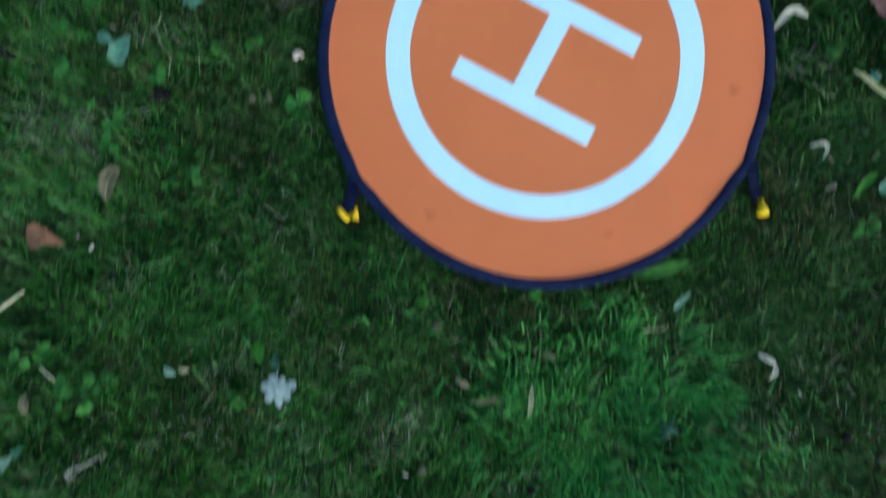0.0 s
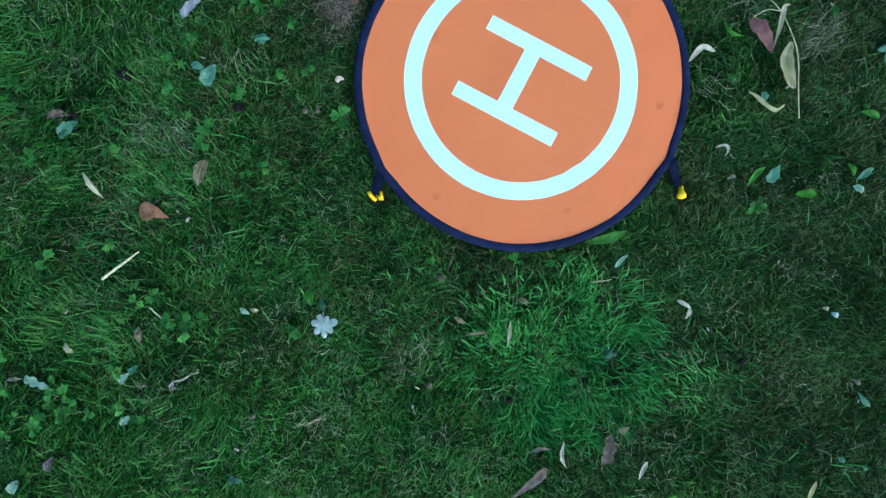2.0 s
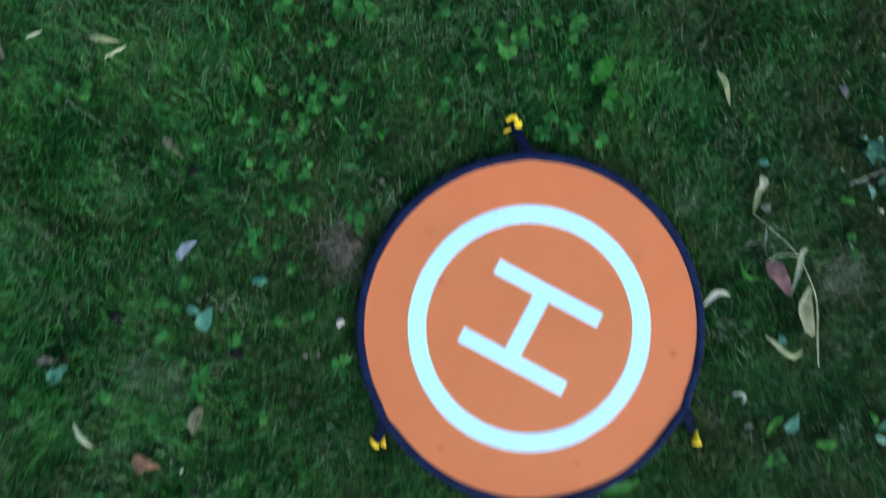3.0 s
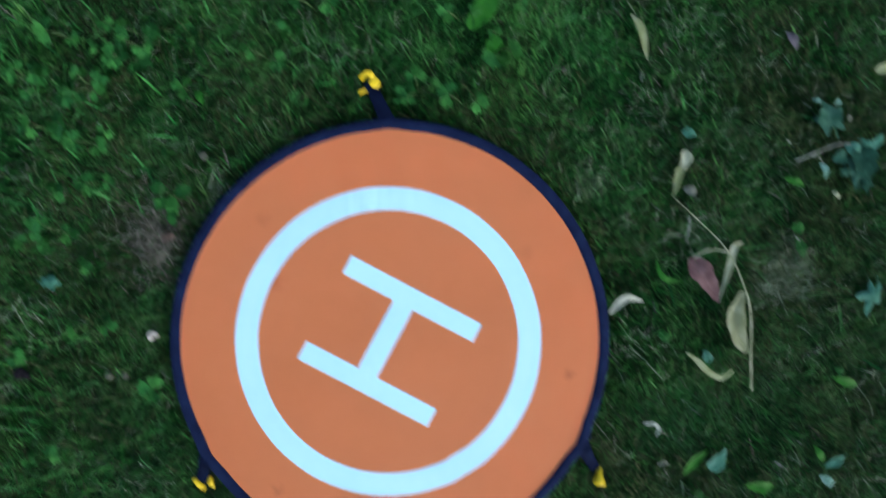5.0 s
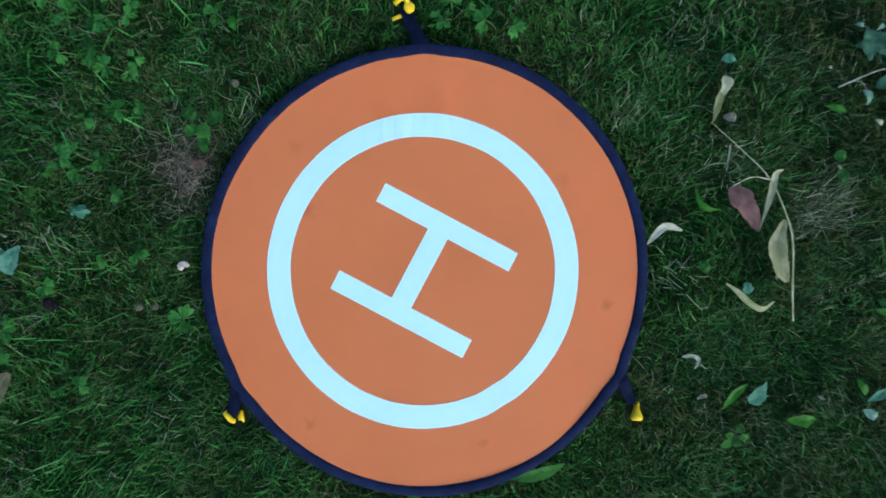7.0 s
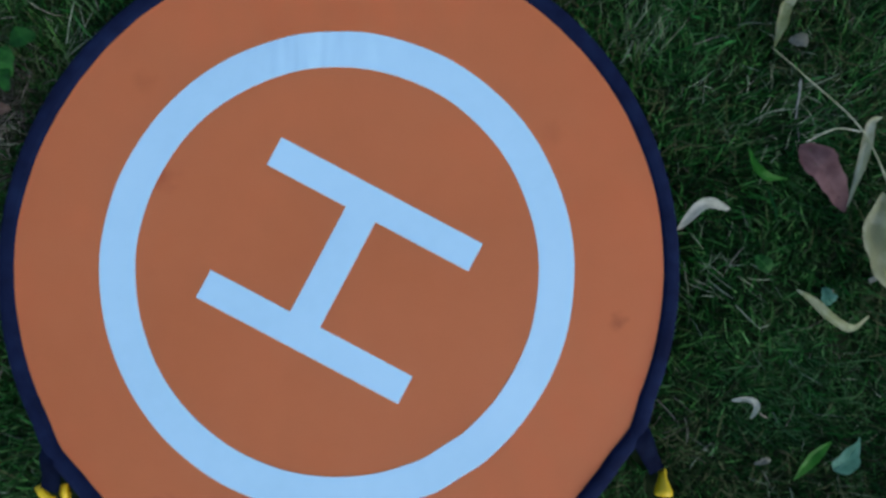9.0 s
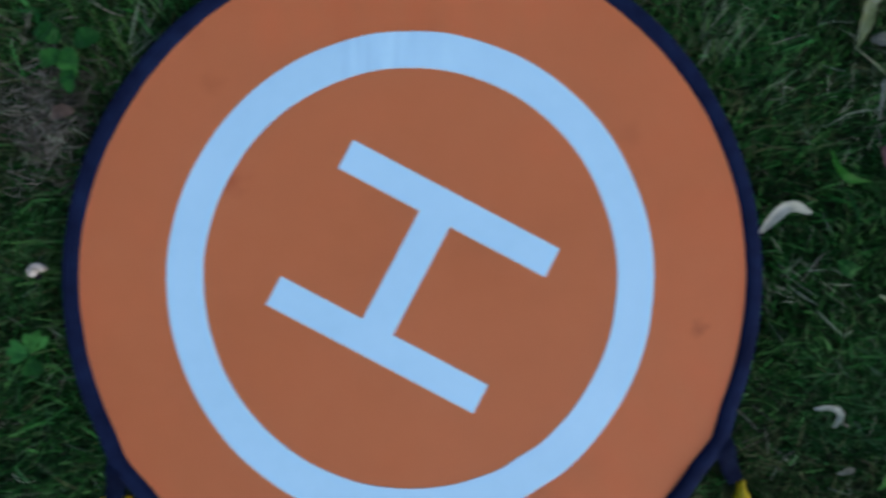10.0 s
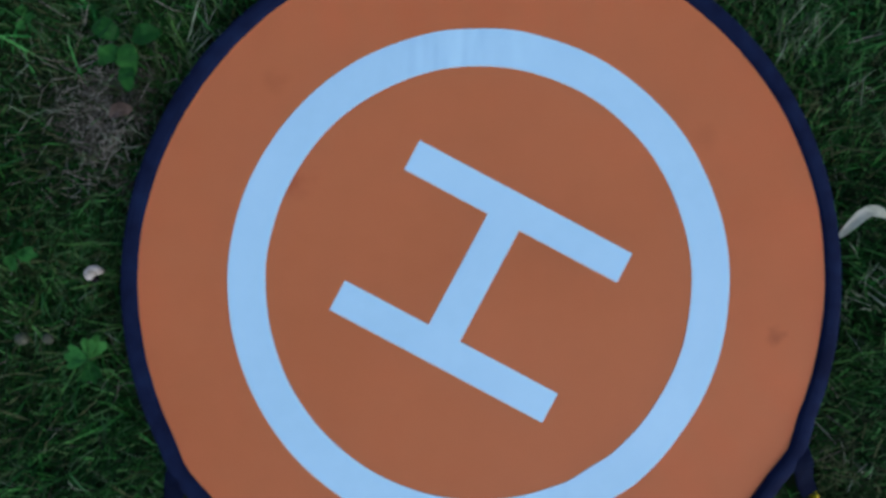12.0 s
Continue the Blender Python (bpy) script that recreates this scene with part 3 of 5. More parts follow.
def build_thatch():
    """Flat dead blades low down between the living ones, thicker in some stretches."""
    rng = np.random.RandomState(36)
    x, y = spread(rng, 150000, -1.36, 1.14, -1.10, 0.93)
    r = np.hypot(x, y)
    near = np.exp(-((x + 0.42) ** 2 + (y - 0.30) ** 2) / 0.05) + 0.3 * np.exp(-((x - 0.72) ** 2 + (y - 0.02) ** 2) / 0.08)
    keep = (r > PAD_RADIUS + 0.004) & (rng.rand(len(x)) < np.clip(1.5 * value_noise(x, y, 0.13, 37) - 0.55 + 0.45 * near, 0.03, 0.7) * np.clip(1 + (y + 0.40) * 1.8, 0.2, 1))
    x, y = x[keep], y[keep]
    n = len(x)
    root = np.stack([x, y, ground_height(x, y) + rng.uniform(0.002, 0.016, n)], -1)
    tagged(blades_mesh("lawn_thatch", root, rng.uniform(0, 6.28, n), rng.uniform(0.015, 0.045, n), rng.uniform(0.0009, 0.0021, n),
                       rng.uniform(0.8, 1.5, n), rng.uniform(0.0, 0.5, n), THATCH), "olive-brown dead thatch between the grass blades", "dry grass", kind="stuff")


# silvery dry tufts: place, radius, the way their blades are combed, how many
DRY_TUFTS = ((0.676, 0.098, 0.044, 0.55, 160), (0.695, 0.140, 0.030, 0.8, 60), (-0.785, -0.126, 0.060, 2.6, 150), (-0.86, -0.10, 0.035, 0.4, 50), (0.335, 0.262, 0.032, 1.2, 50),
             (-0.300, 0.266, 0.018, 0.9, 24), (-0.985, 0.055, 0.060, 0.7, 70), (-0.66, 0.05, 0.05, 1.9, 50), (0.43, -0.02, 0.05, 2.2, 40), (0.52, 0.19, 0.05, 0.3, 60),
             (-0.47, -0.765, 0.040, 0.6, 45), (-0.24, -0.62, 0.05, 1.4, 40), (-1.05, 0.20, 0.05, 2.0, 50))


def build_dry_tufts():
    rng = np.random.RandomState(57)
    cols = []
    for cx, cy, size, comb, count in DRY_TUFTS:
        x, y = cx + size * 0.6 * rng.randn(count), cy + size * 0.45 * rng.randn(count)
        cols.append(np.stack([x, y, comb + 0.5 * rng.randn(count) + math.pi * (rng.rand(count) < 0.3)], -1))
    x, y, a = np.concatenate(cols).T
    keep = np.hypot(x, y) > PAD_RADIUS + 0.012
    x, y, a = x[keep], y[keep], a[keep]
    n = len(x)
    root = np.stack([x, y, ground_height(x, y) + rng.uniform(0.006, 0.020, n)], -1)
    tagged(blades_mesh("silvery_dry_grass", root, a, rng.uniform(0.02, 0.05, n), rng.uniform(0.0007, 0.0014, n), rng.uniform(0.9, 1.5, n),
                       rng.uniform(0.0, 0.4, n), BLEACHED, 0.1), "silvery dry grass combed flat in small tufts", "dry grass", kind="stuff")


def build_tuft():
    rng = np.random.RandomState(41)
    n = 15000
    a, q = rng.uniform(0, 2 * math.pi, n), np.sqrt(rng.rand(n))
    x, y = 0.105 + 0.22 * q * np.cos(a), -0.615 + 0.22 * q * np.sin(a)
    keep = rng.rand(n) < np.clip(1.35 - 1.2 * q, 0, 1) * np.clip(1 - (y + 0.58) * 4.5, 0.30, 1) * np.clip(3.2 * value_noise(x, y, 0.04, 42) - 0.95, 0.20, 1)
    x, y, a, q = x[keep], y[keep], a[keep], q[keep]
    n = len(x)
    length = rng.uniform(0.026, 0.062, n) * (0.8 + 0.35 * q)
    root = np.stack([x, y, ground_height(x, y)], -1)
    away = np.arctan2(y + 0.64, x - 0.07)
    tagged(blades_mesh("coarse_grass_tuft", root, away + 3.5 * (value_noise(x, y, 0.06, 44) - 0.5) + rng.normal(0, 0.9, n) * (1.2 - 0.6 * q), length, rng.uniform(0.0019, 0.0042, n),
                       rng.uniform(0.3, 1.0, n), rng.uniform(0.15, 0.7, n), TUFT, 0.10), "blue-green tuft of broad coarse grass", "grass", kind="stuff")
    # a looser sweep of paler blades beside it, combed one way
    x, y = 0.405 + 0.055 * rng.randn(260), -0.685 + 0.042 * rng.randn(260)
    root = np.stack([x, y, ground_height(x, y)], -1)
    tagged(blades_mesh("combed_grass", root, 2.45 + 0.45 * rng.randn(260) + math.pi * (rng.rand(260) < 0.25), rng.uniform(0.04, 0.075, 260), rng.uniform(0.0014, 0.0026, 260),
                       rng.uniform(0.7, 1.25, 260), rng.uniform(0.2, 0.6, 260), TUFT, 0.08), "blue-green grass blades combed one way", "grass", kind="stuff")
    # smaller coarse blades scattered through the left of the lawn
    x, y = spread(rng, 5200, -1.3, 1.1, -1.05, 0.9)
    keep = (value_noise(x, y, 0.12, 43) > 0.60) & (np.hypot(x, y) > 0.42) & (rng.rand(len(x)) < np.clip(1 - (x - 0.15) * 3, 0.12, 1))
    x, y = x[keep], y[keep]
    n = len(x)
    root = np.stack([x, y, ground_height(x, y)], -1)
    tagged(blades_mesh("coarse_grass", root, rng.uniform(0, 6.28, n), rng.uniform(0.03, 0.065, n), rng.uniform(0.0020, 0.0034, n),
                       rng.uniform(0.4, 1.1, n), rng.uniform(0.2, 0.8, n), TUFT, 0.1), "scattered broader fresh green grass blades", "grass", kind="stuff")


def build_matted_patch():
    rng = np.random.RandomState(51)
    n = 1800
    x, y = rng.normal(-0.408, 0.034, n), rng.normal(0.180, 0.040, n)
    free = (np.hypot(x, y) > PAD_RADIUS - 0.004) & (rng.rand(n) < 1.8 * value_noise(x, y, 0.022, 52) - 0.35)
    x, y = x[free], y[free]
    n = len(x)
    root = np.stack([x, y, ground_height(x, y) + rng.uniform(0.004, 0.020, n)], -1)
    tagged(blades_mesh("matted_straw", root, rng.uniform(0, 6.28, n), rng.uniform(0.010, 0.030, n), rng.uniform(0.0005, 0.0011, n),
                       rng.uniform(1.1, 1.6, n), rng.uniform(-0.1, 0.4, n), STRAW), "pale matted dead grass beside the pad", "dry grass", kind="stuff")


build_lawn()
build_matted_patch()
build_straw()
build_thatch()
build_dry_tufts()
build_tuft()

# ---- the landing pad ----
STRAPS = (radians(90.0), radians(212.5), radians(331.8))


def pad_edge(a):
    """How far the hoop is drawn in or pushed out at an angle, in metres."""
    d = lambda s: (a - s + math.pi) % (2 * math.pi) - math.pi
    corner = lambda s, size: size * max(0.0, 1 - abs(d(s)) / 0.10)
    return (0.0011 * math.cos(a) - 0.0022 * math.sin(a) - 0.0024 * math.cos(2 * a) + 0.0004 * math.sin(2 * a)
            - 0.0012 * math.cos(3 * a) + 0.0005 * math.sin(3 * a) + corner(STRAPS[0], 0.0026) + corner(STRAPS[1], 0.0042) + corner(STRAPS[2], 0.0056))


def pad_rise(x, y):
    """The north-east side of the pad rides a little higher on the grass."""
    r = math.hypot(x, y)
    return 0.005 * (r / 0.37) ** 2 * max(0.0, math.cos(math.atan2(y, x) - radians(45))) ** 2


def pad_height(x, y):
    # soft folds that run in from the south-eastern strap and along the northern rim
    along, across = 0.62 * x - 0.78 * y, 0.78 * x + 0.62 * y
    fold = 0.0012 * math.sin(across * 62 + 3 * along) * math.exp(-((along - 0.27) ** 2) / 0.004 - (across - 0.06) ** 2 / 0.012)
    fold += 0.0012 * math.sin(x * 75 + y * 20) * math.exp(-((y - 0.29) ** 2) / 0.003 - (x - 0.02) ** 2 / 0.03)
    v = fold + noise.noise(Vector((x * 6, y * 6, 0.3))) * 0.0016 + noise.noise(Vector((x * 17, y * 17, 4.1))) * 0.0006
    return 0.039 + v + pad_rise(x, y)


def ring_band(bm, inner, outer, lift, segments=180, rows=3, wobble=0.0, cx=0.0, cy=0.0):
    rings = []
    for k in range(rows + 1):
        r = inner + (outer - inner) * k / rows
        ring = []
        for i in range(segments):
            a = 2 * math.pi * i / segments
            q = r - 0.0019 * math.cos(2 * a) + wobble * noise.noise(Vector((math.cos(a) * 4, math.sin(a) * 4, r * 9)))
            q += 0.0007 * math.sin(26 * a) * math.exp(-((a - radians(300)) ** 2) / 0.05)
            x, y = cx + q * math.cos(a), cy + q * math.sin(a)
            ring.append(bm.verts.new((x, y, pad_height(x, y) + lift)))
        rings.append(ring)
    for a, b in zip(rings, rings[1:]):
        for i in range(segments):
            bm.faces.new((a[i], b[i], b[(i + 1) % segments], a[(i + 1) % segments]))


def bar_sheet(bm, cx, cy, ux, uy, length, width, lift, n, m):
    """A flat printed bar that follows the fabric."""
    grid = []
    for i in range(n + 1):
        row = []
        for j in range(m + 1):
            s, t = (i / n - 0.5) * length, (j / m - 0.5) * width
            x, y = cx + s * ux - t * uy, cy + s * uy + t * ux
            row.append(bm.verts.new((x, y, pad_height(x, y) + lift)))
        grid.append(row)
    for i in range(n):
        for j in range(m):
            bm.faces.new((grid[i][j], grid[i + 1][j], grid[i + 1][j + 1], grid[i][j + 1]))


def build_pad():
    pad = thing("landing_pad", 0, 0, 0, "round orange nylon drone landing pad with navy rim, lying on grass", "landing pad")
    # the sheet, top and underside
    bm = bmesh.new()
    segments, rows = 180, 44
    centre = bm.verts.new((0, 0, pad_height(0, 0)))
    rings = []
    for k in range(1, rows + 1):
        ring = []
        for i in range(segments):
            a = 2 * math.pi * i / segments
            r = (0.3630 + pad_edge(a)) * k / rows
            x, y = r * math.cos(a), r * math.sin(a)
            ring.append(bm.verts.new((x, y, pad_height(x, y))))
        rings.append(ring)
    for i in range(segments):
        bm.faces.new((centre, rings[0][i], rings[0][(i + 1) % segments]))
    for a, b in zip(rings, rings[1:]):
        for i in range(segments):
            bm.faces.new((a[i], b[i], b[(i + 1) % segments], a[(i + 1) % segments]))
    bmesh.ops.solidify(bm, geom=bm.faces[:], thickness=0.002)
    part("fabric_sheet", bm, ORANGE, pad, "orange nylon sheet with faint stains")
    # the stitched binding over the spring hoop
    bm = bmesh.new()
    section = [(0.0095 * math.copysign(abs(math.cos(t)) ** 0.8, math.cos(t)), 0.0052 * math.sin(t)) for t in np.arange(12) * 2 * math.pi / 12]
    loops = []
    for i in range(240):
        a = 2 * math.pi * i / 240
        r0 = 0.3686 + pad_edge(a)
        z0 = 0.0375 + pad_rise(r0 * math.cos(a), r0 * math.sin(a)) + 0.002 * noise.noise(Vector((math.cos(a) * 2, math.sin(a) * 2, 7)))
        pucker = 1 + 0.05 * noise.noise(Vector((math.cos(a) * 30, math.sin(a) * 30, 2)))
        loops.append([bm.verts.new(((r0 + u * pucker) * math.cos(a), (r0 + u * pucker) * math.sin(a), z0 + w)) for u, w in section])
    for i in range(240):
        a, b = loops[i], loops[(i + 1) % 240]
        for j in range(12):
            bm.faces.new((a[j], a[(j + 1) % 12], b[(j + 1) % 12], b[j]))
    rim = part("rim", bm, NAVY, pad, "navy cloth binding round the hoop")
    # a seam line along the inner side of the binding
    bm = bmesh.new()
    seam = []
    for i in range(241):
        a = 2 * math.pi * i / 240
        r = 0.3630 + pad_edge(a)
        seam.append((r * math.cos(a), r * math.sin(a), 0.0418 + pad_rise(r * math.cos(a), r * math.sin(a)) + 0.002 * noise.noise(Vector((math.cos(a) * 2, math.sin(a) * 2, 7)))))
    tube(bm, seam, [0.0006], 5)
    part("seam", bm, NAVY, rim)
    # a loose bit of hem that hangs out under the binding
    bm = bmesh.new()
    rows_ = []
    for i in range(15):
        s = i / 14
        a = radians(135.5 + 13 * s)
        out = 0.3735 + pad_edge(a)
        reach = 0.0125 * math.sin(math.pi * s) ** 0.7
        rows_.append([bm.verts.new(((out + reach * u) * math.cos(a), (out + reach * u) * math.sin(a), 0.0345 - 0.011 * u + 0.001 * math.sin(9 * s))) for u in (0, 0.5, 1)])
    for p, q in zip(rows_, rows_[1:]):
        for j in range(2):
            bm.faces.new((p[j], q[j], q[j + 1], p[j + 1]))
    bmesh.ops.solidify(bm, geom=bm.faces[:], thickness=0.001)
    part("loose_hem", bm, NAVY, rim, "dark loose bit of hem")
    bm = bmesh.new()
    ring_band(bm, 0.2240, 0.2636, 0.0005, segments=240, wobble=0.0008, cx=-0.0021, cy=-0.0015)
    part("ring_marking", bm, PRINT, pad, "pale printed ring")
    # the letter H: two long bars and a cross bar
    turn = radians(-27.9)
    ux, uy = math.cos(turn), math.sin(turn)
    bm = bmesh.new()
    for side in (1, -1):
        bar_sheet(bm, -uy * 0.0828 * side, ux * 0.0828 * side, ux, uy, 0.2515, 0.0345, 0.0005, 40, 6)
    bar_sheet(bm, -ux * 0.0085, -uy * 0.0085, -uy, ux, 0.1312, 0.0372, 0.0005, 24, 6)
    part("letter_h", bm, PRINT, pad, "pale printed letter H")
    # webbing loops that hold the pegs: (angle, end of the strap, width)
    for a, ex, ey, width, ez in ((STRAPS[0], -0.034, 0.443, 0.024, 0.028), (STRAPS[1], -0.333, -0.250, 0.024, 0.018), (STRAPS[2], 0.361, -0.232, 0.023, 0.012)):
        sx, sy = (0.366 + pad_edge(a)) * math.cos(a), (0.366 + pad_edge(a)) * math.sin(a)
        line = spline([(sx, sy, 0.0405), (sx + 0.25 * (ex - sx), sy + 0.25 * (ey - sy), 0.041), (sx + 0.7 * (ex - sx), sy + 0.7 * (ey - sy), 0.3 * 0.040 + 0.7 * ez), (ex, ey, ez)], 12)
        side = Vector((-(ey - sy), ex - sx, 0)).normalized()
        for name, drop, share in (("strap", 0.0, 1.0), ("strap_underlayer", -0.005, 0.86)):
            bm = bmesh.new()
            rows_ = []
            for i, p in enumerate(line):
                w = width * share * (1.25 - 0.9 * i / 11 + 0.45 * (i / 11) ** 2) / 2
                rows_.append([bm.verts.new(Vector(p) + side * w * u + Vector((0, 0, drop + 0.0012 * math.cos(u * 1.5)))) for u in (-1, -0.5, 0, 0.5, 1)])
            for p, q in zip(rows_, rows_[1:]):
                for j in range(4):
                    bm.faces.new((p[j], q[j], q[j + 1], p[j + 1]))
            bmesh.ops.solidify(bm, geom=bm.faces[:], thickness=0.0016)
            part(name, bm, NAVY, pad, "navy webbing strap")


build_pad()


# ---- the yellow pegs ----
def build_peg(x, y, label, knob, hook, prong):
    """A plastic peg: spike in the soil, a flared knob and a bent hook; points from its foot."""
    peg = thing("ground_peg", x, y, 0, label, "tent peg", "pegs of the landing pad")
    bm = bmesh.new()
    top = knob[0]
    tube(bm, [(top[0] * 0.4, top[1] * 0.4, -0.09), (top[0] * 0.7, top[1] * 0.7, -0.02), top], [0.0012, 0.004, 0.0042], 8)
    part("spike", bm, YELLOW, peg)
    bm = bmesh.new()
    a, b = Vector(knob[0]), Vector(knob[1])
    way = (b - a).normalized()
    tube(bm, [a, a + (b - a) * 0.35, a + (b - a) * 0.75, a + (b - a) * 0.93, b], [0.003, 0.0055, knob[2], knob[2], knob[2] * 0.72], 14)
    part("knob", bm, YELLOW, peg)
    bm = bmesh.new()
    tube(bm, [Vector(p).lerp(Vector(q), u) for p, q in zip(hook, hook[1:]) for u in (0.08, 0.92)], [0.0046, 0.0046, 0.0042], 8)
    part("hook", bm, YELLOW, peg)
    if prong:
        bm = bmesh.new()
        tube(bm, spline(prong, 7), [0.0036, 0.0034, 0.0026], 8)
        part("prong", bm, YELLOW, peg)


build_peg(-0.030, 0.443, "yellow plastic peg with round knob in the upper strap", ((0.002, -0.006, 0.022), (0.006, -0.002, 0.040), 0.0094),
          [(0.003, 0.004, 0.034), (-0.001, 0.013, 0.037), (-0.009, 0.013, 0.036), (-0.021, 0.005, 0.031)], [(-0.008, -0.010, 0.022), (-0.018, -0.014, 0.022), (-0.025, -0.016, 0.018)])
build_peg(-0.331, -0.257, "yellow plastic peg showing two prongs beside its strap", ((0.004, 0.004, 0.002), (0.012, -0.004, 0.008), 0.005),
          [(-0.016, 0.012, 0.015), (-0.010, 0.003, 0.016), (-0.003, -0.005, 0.015), (0.001, -0.007, 0.011)], [(0.012, 0.012, 0.011), (0.014, 0.002, 0.014), (0.016, -0.007, 0.010)])
build_peg(0.368, -0.250, "yellow plastic peg with flared knob beneath its strap", ((0.002, 0.016, 0.004), (-0.001, -0.010, 0.015), 0.0102),
          [(0.002, 0.012, 0.006), (0.003, 0.014, 0.003), (0.004, 0.018, -0.002)], None)


# ---- leaves, twigs and other small things on the lawn ----
def leaf_blade(bm, points, width, shape="lance", arch=0.008, fold=0.25, roll=0.0, seed=0, base=0.0, thick=0.0006):
    """A thin curved leaf along a line on the plan; points are relative to its thing."""
    count = 40 if shape in ("lobed", "oak") else 22
    line = spline([(*p, 0.0) for p in points], count)
    grid = []
    for i in range(count):
        s = i / (count - 1)
        if shape == "lance":
            w = math.sin(math.pi * min(1, s * 0.97 + 0.02)) ** 0.85
        elif shape == "oval":
            w = math.sin(math.pi * (s * 0.96 + 0.02)) ** 0.55
        elif shape == "tooth":
            w = math.sin(math.pi * (s**0.65) * 0.97 + 0.03) ** 0.7 * (0.68 + 0.32 * abs(math.sin(2.4 * math.pi * s + 0.4)))
        elif shape == "drop":
            w = math.sin(math.pi * (s**0.6) * 0.98 + 0.02) ** 0.8
        else:
            w = math.sin(math.pi * (s**0.8 * 0.95 + 0.035)) ** 0.6
        w = max(w, 0.05) * width / 2 * (1 + 0.22 * noise.noise(Vector((s * 5, seed, 1))) + 0.10 * noise.noise(Vector((s * 17, seed, 4))))
        along = Vector(line[min(i + 1, count - 1)] - line[max(i - 1, 0)]).normalized()
        side = Vector((-along.y, along.x, 0))
        angle = roll * (s - 0.3) * 2 + 0.25 * noise.noise(Vector((s * 3, seed, 5)))
        z = base + arch * math.sin(math.pi * s) + min(0.003, 0.12 * width) * noise.noise(Vector((s * 4, seed, 9)))
        row = []
        for u in (-1, -0.6, -0.25, 0, 0.25, 0.6, 1):
            if shape == "lobed":
                phase = 0.5 + 0.5 * math.sin(seed) + (0.9 if u > 0 else 0.0)
                notch = 0.45 + 0.55 * abs(math.sin(2.6 * math.pi * s + phase)) ** 0.7 + 0.2 * noise.noise(Vector((s * 6, seed, u)))
                q = w * (1 - abs(u) + abs(u) * notch)
            elif shape == "oak":
                q = w * (1 - abs(u) + abs(u) * (0.42 + 0.58 * abs(math.sin(3.1 * math.pi * s + 0.25)) ** 0.8))
            else:
                q = w
            lift = abs(u) * fold * w + min(0.0012, 0.035 * width) * noise.noise(Vector((s * 9, u * 2, seed + 3)))
            row.append(bm.verts.new(Vector(line[i]) + side * (u * q * math.cos(angle)) + Vector((0, 0, z + lift + u * w * math.sin(angle)))))
        grid.append(row)
    for a, b in zip(grid, grid[1:]):
        for j in range(6):
            bm.faces.new((a[j], b[j], b[j + 1], a[j + 1]))
    bmesh.ops.solidify(bm, geom=bm.faces[:], thickness=thick)
    return line, [base + arch * math.sin(math.pi * i / (count - 1)) for i in range(count)]


def palm_blade(bm, points, width, lobes, arch, seed, base, thick=0.0006, pointed=False):
    """A flat leaf with rounded lobes all round, its stalk end at the first point."""
    a, b = Vector((*points[0], 0)), Vector((*points[-1], 0))
    mid, along = (a + b) / 2, (b - a) / 2
    across = Vector((-along.y, along.x, 0)).normalized() * (width / 2)
    rings = []
    for k in range(1, 5):
        ring = []
        for i in range(56):
            phi = 2 * math.pi * i / 56
            gap = abs((phi * lobes / (2 * math.pi) + 0.5) % 1 - 0.5) * 2
            lobe = (0.34 + 0.66 * (1 - gap) ** 1.15 if pointed else 0.56 + 0.44 * abs(math.cos(lobes * phi / 2)) ** 0.7) + 0.10 * noise.noise(Vector((math.cos(phi) * 2, math.sin(phi) * 2, seed)))
            lobe *= 1 + 0.30 * noise.noise(Vector((3.7 * (round(phi * lobes / (2 * math.pi)) % lobes), seed, 6)))
            q = (k / 4) * (1 + (lobe - 1) * (k / 4) ** 1.5) * (1.0 - 0.22 * math.cos(phi - math.pi) ** 3 * (abs(phi - math.pi) < 1.2))
            z = base + arch * (1 - (k / 4) ** 2) + 0.004 * noise.noise(Vector((math.cos(phi) * q * 2, math.sin(phi) * q * 2, seed + 2)))
            ring.append(bm.verts.new(mid + along * (q * math.cos(phi)) + across * (q * math.sin(phi)) + Vector((0, 0, z))))
        rings.append(ring)
    centre = bm.verts.new(mid + Vector((0, 0, base + arch)))
    for i in range(56):
        bm.faces.new((centre, rings[0][i], rings[0][(i + 1) % 56]))
    for p, q in zip(rings, rings[1:]):
        for i in range(56):
            bm.faces.new((p[i], q[i], q[(i + 1) % 56], p[(i + 1) % 56]))
    bmesh.ops.solidify(bm, geom=bm.faces[:], thickness=thick)
    line = [np.array(a + (b - a) * (i / 9)) for i in range(10)]
    return line, [base + arch * (1 - (i / 4.5 - 1) ** 2) + 0.0004 for i in range(10)]


def add_leaf(root, points, width, mat, shape, arch, fold, roll, seed, base, names=("blade", "midrib"), rib=True):
    x, y = root.location.x, root.location.y
    local = [(px - x, py - y) for px, py in points]
    bm = bmesh.new()
    if shape[:4] in ("palm", "star"):
        line, heights = palm_blade(bm, local, width, int(shape[4:]), arch, seed, base, pointed=shape[:4] == "star")
    else:
        line, heights = leaf_blade(bm, local, width, shape, arch, fold, roll, seed, base)
    ob = part(names[0], bm, mat, root)
    if rib:
        bm = bmesh.new()
        tube(bm, [(p[0], p[1], h + 0.0002) for p, h in zip(line[:-3], heights)], [0.0008, 0.0004], 5)
        part(names[1], bm, mat, ob if root.type == "EMPTY" else root)


LEAF_COUNT = [0]


